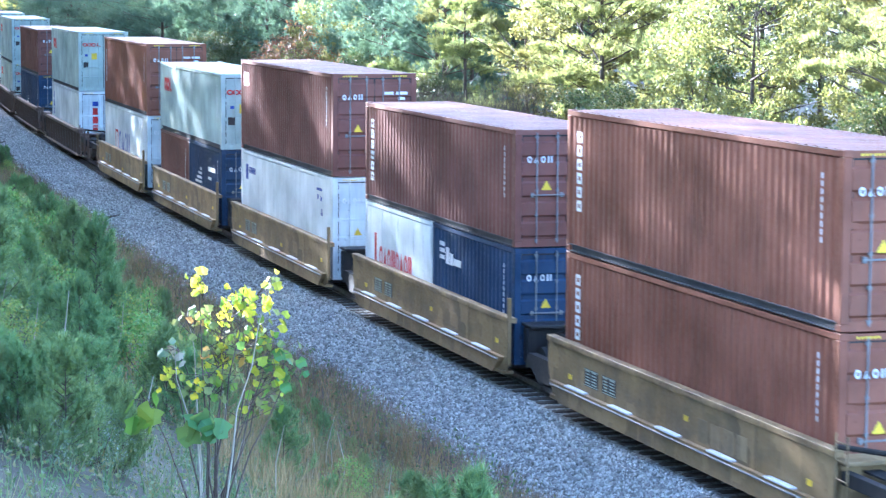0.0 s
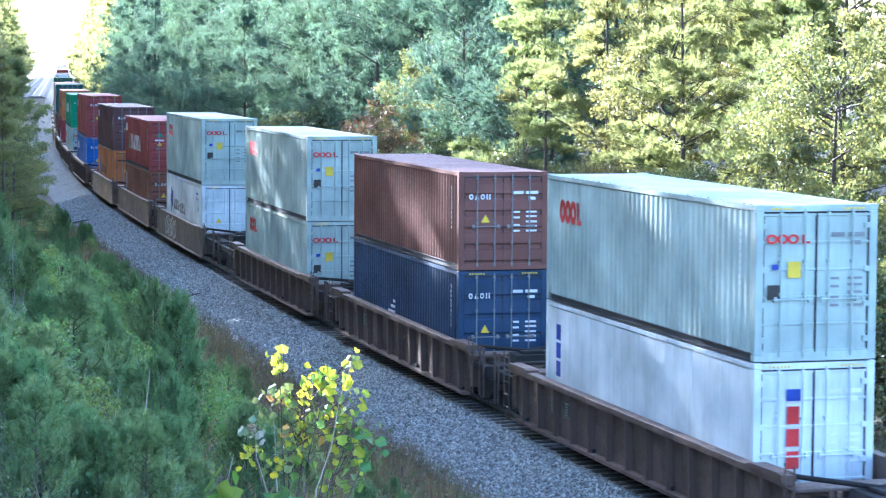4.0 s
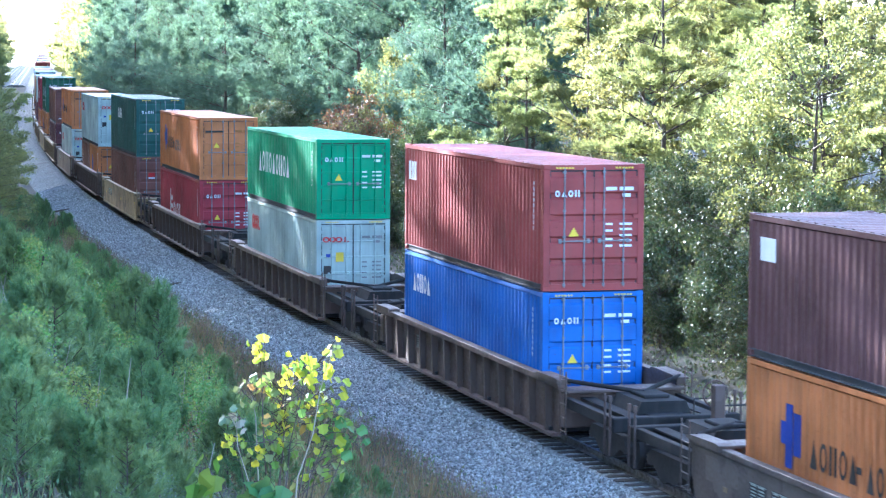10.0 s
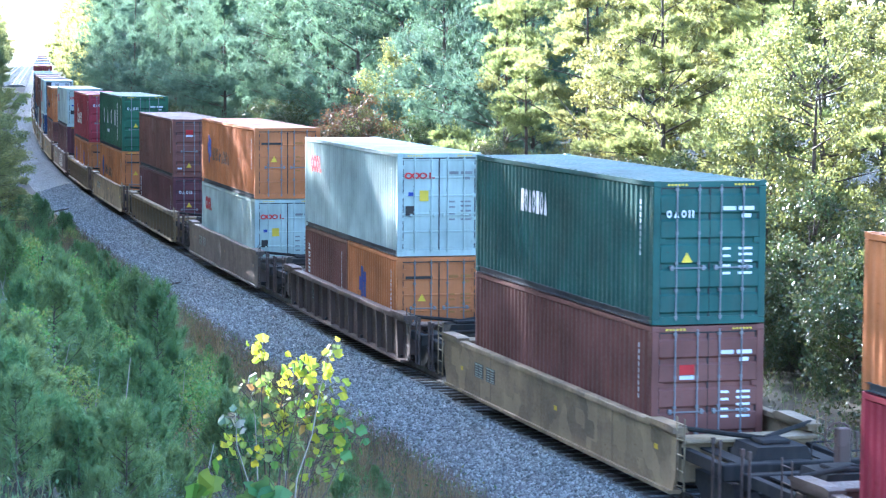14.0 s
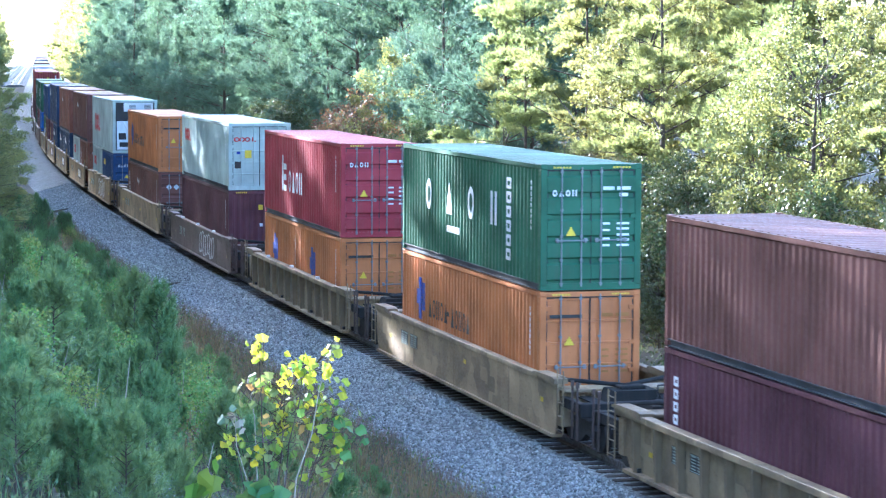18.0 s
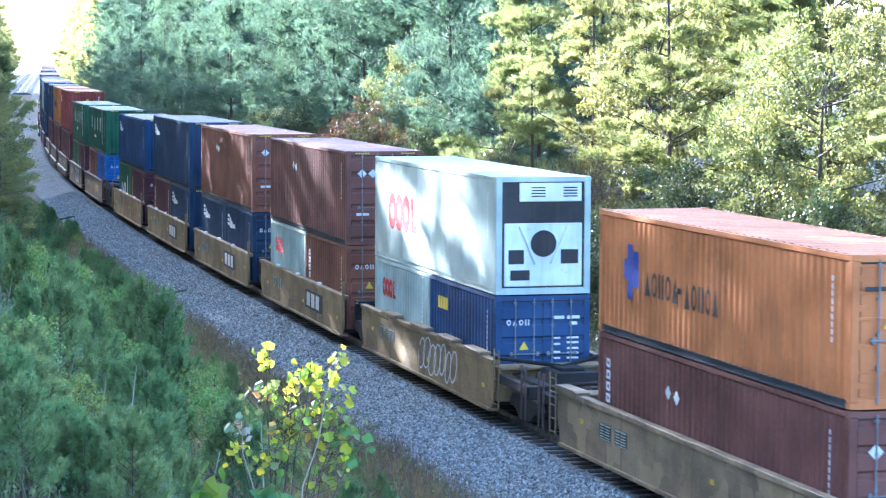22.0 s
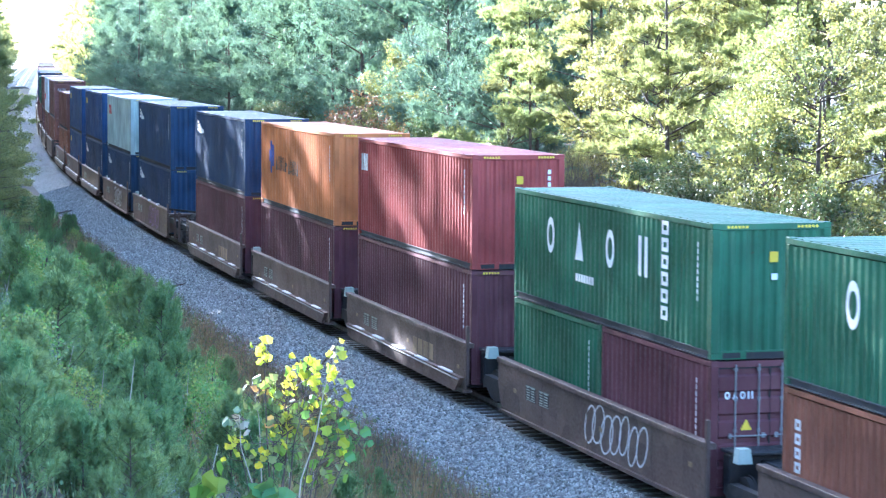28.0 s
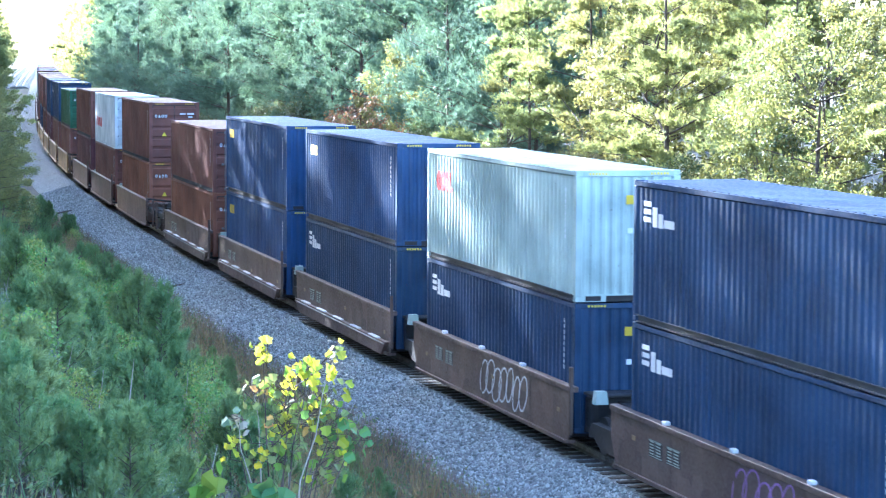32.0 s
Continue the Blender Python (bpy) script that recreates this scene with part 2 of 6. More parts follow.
class Build:
    """Boxes, bars and tubes gathered into one mesh."""

    def __init__(self):
        self.v, self.f = [], []

    def box(self, x0, x1, y0, y1, z0, z1, bevel=0.0):
        n = len(self.v)
        if bevel <= 0:
            self.v += [(x, y, z) for z in (z0, z1) for y in (y0, y1) for x in (x0, x1)]
            self.f += [tuple(n + i for i in q) for q in ((0, 2, 3, 1), (4, 5, 7, 6), (0, 1, 5, 4), (2, 6, 7, 3), (0, 4, 6, 2), (1, 3, 7, 5))]
            return self
        bm = bmesh.new()
        bmesh.ops.create_cube(bm, size=1, matrix=Matrix.Translation(((x0 + x1) / 2, (y0 + y1) / 2, (z0 + z1) / 2)) @ Matrix.Diagonal((x1 - x0, y1 - y0, z1 - z0, 1)))
        bmesh.ops.bevel(bm, geom=bm.edges[:], offset=bevel, segments=1, affect="EDGES")
        return self.take(bm)

    def take(self, bm):
        n = len(self.v)
        bm.verts.index_update()
        self.v += [tuple(v.co) for v in bm.verts]
        self.f += [tuple(n + v.index for v in f.verts) for f in bm.faces]
        bm.free()
        return self

    def tube(self, a, b, r, r2=None, sides=6, caps=True):
        a, b = Vector(a), Vector(b)
        w = (b - a).normalized()
        u = w.orthogonal().normalized()
        t = w.cross(u)
        n = len(self.v)
        for p, rad in ((a, r), (b, r if r2 is None else r2)):
            for i in range(sides):
                c = 2 * math.pi * i / sides
                self.v.append(tuple(p + (u * math.cos(c) + t * math.sin(c)) * rad))
        for i in range(sides):
            j = (i + 1) % sides
            self.f.append((n + i, n + j, n + sides + j, n + sides + i))
        if caps:
            self.f.append(tuple(n + i for i in range(sides))[::-1])
            self.f.append(tuple(n + sides + i for i in range(sides)))
        return self

    def prism(self, points, axis, a, b):
        """A closed outline in the plane across axis, drawn out from a to b."""
        n, k = len(self.v), len(points)
        for d in (a, b):
            for p, q in points:
                self.v.append({"x": (d, p, q), "y": (p, d, q), "z": (p, q, d)}[axis])
        for i in range(k):
            j = (i + 1) % k
            self.f.append((n + i, n + j, n + k + j, n + k + i))
        self.f.append(tuple(n + i for i in range(k))[::-1])
        self.f.append(tuple(n + k + i for i in range(k)))
        return self

    def mesh(self, name, mat, smooth=False):
        me = mesh_of(name, self.v, self.f, mat, smooth)
        bm = bmesh.new()
        bm.from_mesh(me)
        bmesh.ops.recalc_face_normals(bm, faces=bm.faces)
        bm.to_mesh(me)
        bm.free()
        return me


def painted(me, key):
    """The same shape in another paint."""
    got = COATS.get((me.name, key))
    if got is None:
        got = me.copy()
        got.materials.clear()
        got.materials.append(MAT[key])
        COATS[(me.name, key)] = got
    return got


COATS = {}

# ---- ground, ballast, track ----


def smooth_step(a, b, v):
    t = np.clip((np.asarray(v, float) - a) / (b - a), 0, 1)
    return t * t * (3 - 2 * t)


def ground_z(x, y):
    """Height of the ground: a cutting, its bank high beside the camera and low farther off."""
    q = off_line(x, y)
    left = np.clip(-q - 4.4, 0, None)
    bank = 7.0 * smooth_step(0, 17, left) * (1 - 0.72 * smooth_step(55, 150, y)) * (1 - smooth_step(300, 420, y))
    right = np.clip(q - 6.0, 0, None)
    rise = 2.6 * smooth_step(0, 16, right) * (1 - smooth_step(330, 450, y))
    wave = 0.12 * np.sin(x * 0.9 + y * 0.31) * np.sin(y * 0.53 - x * 0.2) + 0.06 * np.sin(x * 2.3) * np.sin(y * 1.9)
    return -0.8 + bank + rise + wave * np.clip((np.abs(q) - 4) / 3, 0, 1)


def ground():
    qs = np.concatenate([-np.geomspace(40, 2600, 16)[::-1], np.arange(-38, 38.1, 1.0), np.geomspace(40, 2600, 16)])
    ys = np.concatenate([-np.geomspace(30, 2600, 16)[::-1], np.arange(-28, 320, 1.5), np.geomspace(321, 3600, 50)])
    Q, Y = np.meshgrid(qs, ys)
    X = np.interp(Y, LY, LX) + Q
    Z = ground_z(X, Y)
    w = len(qs)
    verts = np.stack([X, Y, Z], -1).reshape(-1, 3)
    faces = [(r * w + c, r * w + c + 1, (r + 1) * w + c + 1, (r + 1) * w + c) for r in range(len(ys) - 1) for c in range(w - 1)]
    tagged(new("ground", mesh_of("ground", verts.tolist(), faces, MAT["soil"], True)), "dark earth of a railway cutting under weeds and litter", "ground", kind="structure")


def ribbon(name, outline, s0, s1, step, mat, side=0.0, closed=False):
    """An outline (side, height) drawn out along the line."""
    verts, faces, k = [], [], len(outline)
    rows = np.arange(s0, s1 + step / 2, step)
    for s in rows:
        x, y, m = on_line(s)
        n = math.hypot(m, 1)
        verts += [(x + (p + side) / n, y - (p + side) * m / n, z) for p, z in outline]
    for r in range(len(rows) - 1):
        for i in range(k if closed else k - 1):
            j = (i + 1) % k
            faces.append((r * k + i, r * k + j, (r + 1) * k + j, (r + 1) * k + i))
    faces.append(tuple(range(k)))
    me = mesh_of(name, verts, faces, mat)
    bm = bmesh.new()
    bm.from_mesh(me)
    bmesh.ops.recalc_face_normals(bm, faces=bm.faces)
    bm.to_mesh(me)
    bm.free()
    return new(name, me)


RAIL = [(-0.075, -0.171), (0.075, -0.171), (0.075, -0.158), (0.012, -0.13), (0.012, -0.05), (0.036, -0.036), (0.036, -0.004), (0.028, 0.0),
        (-0.028, 0.0), (-0.036, -0.004), (-0.036, -0.036), (-0.012, -0.05), (-0.012, -0.13), (-0.075, -0.158)]
BED = [(-4.3, -1.0), (-3.6, -0.74), (-1.75, -0.235), (-1.3, -0.205), (1.3, -0.205), (1.75, -0.235), (3.4, -0.74), (4.0, -1.0)]


def track():
    bed = ribbon("ballast", BED, -640, 1100, 4.0, MAT["ballast"])
    tagged(bed, "grey crushed stone ballast bed of the railway", "ballast", kind="structure")
    for side in (-0.7535, 0.7535):
        r = ribbon("rail", RAIL, -640, 900, 3.0, MAT["rail"], side, True)
        tagged(r, "worn steel rail with a polished head on wooden sleepers", "rail", "rails of the track", "structure")
    tie = Build().box(-1.3, 1.3, -0.115, 0.115, -0.36, -0.178, 0.012).mesh("sleeper", MAT["tie"])
    row = new("sleepers")
    tagged(row, "row of dark creosoted wooden sleepers under the rails", "sleepers", kind="structure")
    for k in range(270):
        s = 2.0 + k * 0.52
        under("sleeper", tie, row, line_pose(s) @ pose(random.uniform(-0.04, 0.04), 0, random.uniform(-0.012, 0.004), 0, 0, random.uniform(-1, 1)))
    far = Build()
    for k in range(620):
        s = 2.0 + (270 + k) * 0.52 if k < 560 else 2.0 - (k - 559) * 0.52
        m = line_pose(s)
        n = len(far.v)
        far.box(-1.3, 1.3, -0.115, 0.115, -0.36, -0.178)
        far.v[n:] = [tuple(m @ Vector(v)) for v in far.v[n:]]
    tagged(under("sleeper_rest", far.mesh("sleeper_rest", MAT["tie"]), row), kind="stuff")
    # a second pair of tracks that joins far off, in the sun
    for off in (-6.2, -10.6):
        b = ribbon("siding_bed", [(-2.4, -0.8), (-1.5, -0.3), (1.5, -0.3), (2.4, -0.8)], 530, 1200, 6.0, MAT["ballast"], off)
        tagged(b, "pale ballast of a far siding", "ballast", kind="structure")
        for side in (-0.7535, 0.7535):
            r = ribbon("siding_rail", [(p, z - 0.06) for p, z in RAIL], 530, 1200, 6.0, MAT["rail"], off + side, True)
            tagged(r, "sunlit steel rail of a far siding", "rail", "rails of the siding", "structure")


ground()
track()

# ---- containers ----
W, WALL = 2.438, 0.036
HIGH, LOW = 2.896, 2.591
SHAPES = {}


def corrugated(length, height, pitch=0.278, depth=0.036):
    """A panel in the plane x = 0, facing -x, folded in trapezoids along y."""
    n = max(2, round(length / pitch))
    p = length / n
    verts, faces = [], []
    for i in range(n):
        y = -length / 2 + i * p
        for dy, dx in ((0, 0), (0.26 * p, 0), (0.5 * p, depth), (0.76 * p, depth)):
            verts += [(dx, y + dy, 0), (dx, y + dy, height)]
    verts += [(0, length / 2, 0), (0, length / 2, height)]
    k = len(verts) // 2
    faces = [(2 * i, 2 * i + 1, 2 * i + 3, 2 * i + 2) for i in range(k - 1)]
    return verts, faces


def shape(key, make):
    if key not in SHAPES:
        SHAPES[key] = make()
    return SHAPES[key]


def container_shapes(feet, h):
    L = 12.192 if feet == 40 else 6.058

    def side():
        v, f = corrugated(L - 0.3, h - 0.28)
        return mesh_of("side_%d_%d" % (feet, h * 100), v, f, MAT["white"])

    def flat():
        n, l2 = (8 if feet == 40 else 4), L - 0.3
        v = []
        for i in range(n):
            y0, y1 = -l2 / 2 + i * l2 / n, -l2 / 2 + (i + 1) * l2 / n
            for x, y in ((0, y0), (0, y1 - 0.03), (0.012, y1 - 0.024), (0.012, y1 - 0.006)):
                v += [(x, y, 0), (x, y, h - 0.28)]
        v += [(0, l2 / 2, 0), (0, l2 / 2, h - 0.28)]
        f = [(2 * i, 2 * i + 1, 2 * i + 3, 2 * i + 2) for i in range(len(v) // 2 - 1)]
        return mesh_of("flat_%d_%d" % (feet, h * 100), v, f, MAT["white"])

    def roof():
        v, f = corrugated(L - 0.24, W - 0.24, 0.35, 0.02)
        v = [(z - (W - 0.24) / 2, y, -x) for x, y, z in v]
        return mesh_of("roof_%d" % feet, v, f, MAT["white"])

    def rails():
        b = Build()
        for sx in (-1, 1):
            x0, x1 = sorted((sx * (W / 2 - 0.075), sx * (W / 2 - 0.003)))
            y0, y1 = -L / 2 + 0.15, L / 2 - 0.15
            b.box(x0, x1, -L / 2 + 0.15, L / 2 - 0.15, h - 0.115, h - 0.02)
        for sy in (-1, 1):
            y0, y1 = sorted((sy * (L / 2 - 0.08), sy * (L / 2 - 0.003)))
            b.box(-W / 2 + 0.15, W / 2 - 0.15, y0, y1, 0.0, 0.16)
            b.box(-W / 2 + 0.15, W / 2 - 0.15, y0, y1, h - 0.13, h - 0.015)
        b.box(-W / 2 + 0.08, W / 2 - 0.08, -L / 2 + 0.1, L / 2 - 0.1, 0.08, 0.14)
        return b.mesh("frame_%d_%d" % (feet, h * 100), MAT["white"])

    def bottom_rail():
        """The channel under a side wall, open to the outside, with pocket lips."""
        b, y0, y1 = Build(), -L / 2 + 0.15, L / 2 - 0.15
        b.box(-0.075, -0.003, y0, y1, 0.128, 0.15).box(-0.075, -0.003, y0, y1, 0.0, 0.018).box(-0.075, -0.06, y0, y1, 0.018, 0.128)
        return b.mesh("bottom_rail_%d_%d" % (feet, h * 100), MAT["white"])

    def skeleton():
        """Frame, posts and castings in one, for boxes that stay far off."""
        b = Build()
        b.v, b.f = [tuple(v.co) for v in k_frame.vertices], [tuple(q.vertices) for q in k_frame.polygons]
        for sx in (-1, 1):
            for sy in (-1, 1):
                x, y = sx * (W / 2 - 0.081), sy * (L / 2 - 0.08)
                b.box(x - 0.08, x + 0.08, y - 0.077, y + 0.077, 0.0, h)
        return b.mesh("far_frame_%d_%d" % (feet, h * 100), MAT["white"])

    k_frame = shape(("frame", feet, h), rails)
    return {
        "bottom": shape(("bottom", feet, h), bottom_rail), "skeleton": shape(("skeleton", feet, h), skeleton),
        "L": L, "side": shape(("side", feet, h), side), "flat": shape(("flat", feet, h), flat), "roof": shape(("roof", feet), roof),
        "frame": shape(("frame", feet, h), rails),
        "post": shape(("post", h), lambda: Build().box(-0.08, 0.08, -0.075, 0.075, 0.118, h - 0.118, 0.012).mesh("post_%d" % (h * 100), MAT["white"])),
        "casting": shape("casting", lambda: Build().box(-0.081, 0.081, -0.089, 0.089, 0, 0.118, 0.012).mesh("casting", MAT["steel"])),
        "front": shape(("front", h), lambda: mesh_of("front_%d" % (h * 100), *front_wall(h), MAT["white"])),
        "door": shape(("door", h), lambda: door_leaf(h)), "bar": shape(("bar", h), lambda: lock_bar(h)), "handle": shape("handle", lock_handle),
        "panel_door": shape(("panel_door", h), lambda: panel_leaf(h)),
    }


def front_wall(h):
    v, f = corrugated(W - 0.3, h - 0.28, 0.25, 0.04)
    return [(y, x, z) for x, y, z in v], [q[::-1] for q in f]


def leaf_of(h, name, bands, depth):
    """One door, hinged at its left: a sheet folded along the given heights, drawn out across its width."""
    w, top = W / 2 - 0.17, h - 0.29
    front = [(0.012, 0.0)]
    for z0, z1, slope in bands:
        front += [(0.012, z0), (0.012 - depth, z0 + slope), (0.012 - depth, z1 - slope), (0.012, z1)]
    front += [(0.012, top), (0.05, top), (0.05, 0.0)]
    return Build().prism(front, "x", 0.0, w).mesh("%s_%d" % (name, h * 100), MAT["white"])


def door_leaf(h):
    """Pressed steel door: five raised bands."""
    step = (h - 0.29 - 0.1) / 5
    return leaf_of(h, "door", [(0.07 + i * step, 0.07 + (i + 1) * step - 0.09, 0.045) for i in range(5)], 0.046)


def panel_leaf(h):
    """Flat door crossed by slim ribs."""
    top = h - 0.29
    zs = [0.03 + i * (top - 0.08) / 5 for i in range(6)]
    return leaf_of(h, "panel_door", [(z - 0.022, z + 0.03, 0.008) for z in zs], 0.026)


def hinge_set(h):
    b = Build()
    for z in (0.25, 0.9, 1.55, h - 0.54):
        b.box(-0.03, 0.1, -0.03, 0.012, z - 0.05, z + 0.05)
    return b.mesh("hinges_%d" % (h * 100), MAT["steel"])


def gasket_mesh(h):
    """The dark rubber seal round and between the doors."""
    b = Build()
    x, z0, z1 = W / 2 - 0.165, 0.13, h - 0.135
    b.box(-x, x, 0.0, 0.03, z0, z0 + 0.03)
    b.box(-x, x, 0.0, 0.03, z1 - 0.03, z1)
    for c in (-x + 0.008, 0, x - 0.008):
        b.box(c - 0.015, c + 0.015, 0.001 if c else -0.022, 0.03, z0 + 0.03, z1 - 0.03)
    return b.mesh("door_seal_%d" % (h * 100), MAT["black"])


def lock_bar(h):
    b = Build().tube((0, -0.045, -0.06), (0, -0.045, h - 0.22), 0.019, None, 8)
    for z in (0.0, 0.55, 1.1, 1.7, h - 0.32):
        b.box(-0.032, 0.032, -0.058, 0.014, z - 0.028, z + 0.028)
    return b.mesh("locking_bar_%d" % (h * 100), MAT["steel"])


def lock_handle():
    return Build().box(-0.16, 0.64, -0.078, -0.06, 0.985, 1.015, 0.006).box(-0.13, -0.07, -0.066, 0.012, 0.95, 1.05).box(0.55, 0.61, -0.066, 0.012, 0.95, 1.05).mesh("handle", MAT["steel"])


def blocks(spans, depth=0.006):
    """Plain bars (x0, x1, z0, z1) standing proud of a face in the plane y = 0, looking -y."""
    b = Build()
    for span in spans:
        if len(span) == 4:
            x0, x1, z0, z1 = span
            b.box(x0, x1, -depth, 0.0, z0, z1)
            continue
        if len(span) == 6:
            b.prism([span[0:2], span[2:4], span[4:6]], "y", -depth, 0.0)
            continue
        x, z, rx, rz, inner = span       # a ring about x, z
        turn = [(math.cos(c), math.sin(c)) for c in np.linspace(0, 2 * math.pi, 17)]
        for (c0, s0), (c1, s1) in zip(turn, turn[1:]):
            b.prism([(x + rx * c0, z + rz * s0), (x + rx * c1, z + rz * s1), (x + rx * inner * c1, z + rz * inner * s1), (x + rx * inner * c0, z + rz * inner * s0)], "y", -depth, 0.0)
    return b


def word(x, z, h, n, w=0.62, gap=0.2, hollow=0.0):
    """A row of n plain figures as high as the letters that they stand for: solid or outlined; of four or more, rings, triangles and pairs of bars by turns."""
    spans, step = [], h * (w + gap)
    for i in range(n):
        a = x + i * step
        if not hollow:
            spans.append((a, a + h * w, z, z + h))
            continue
        t, b = h * hollow, a + h * w
        if n > 3:
            k = (i + n) % 4
            if k == 1:
                spans.append((a, z, b, z, (a + b) / 2, z + h))
            elif k == 3:
                spans += [(a, a + t, z, z + h), (b - t, b, z, z + h)]
            else:
                spans.append(((a + b) / 2, z + h / 2, h * w / 2, h / 2, 1 - 2 * hollow))
        else:
            spans += [(a, a + t, z, z + h), (b - t, b, z, z + h), (a + t, b - t, z, z + t), (a + t, b - t, z + h - t, z + h)]
    return spans


def diamond(x, z, r):
    """A square standing on its corner, in level bars."""
    return [(x - r * (1 - abs(i) / 4), x + r * (1 - abs(i) / 4), z + (i - 0.5) * r / 4, z + (i + 0.5) * r / 4) for i in range(-3, 4)]


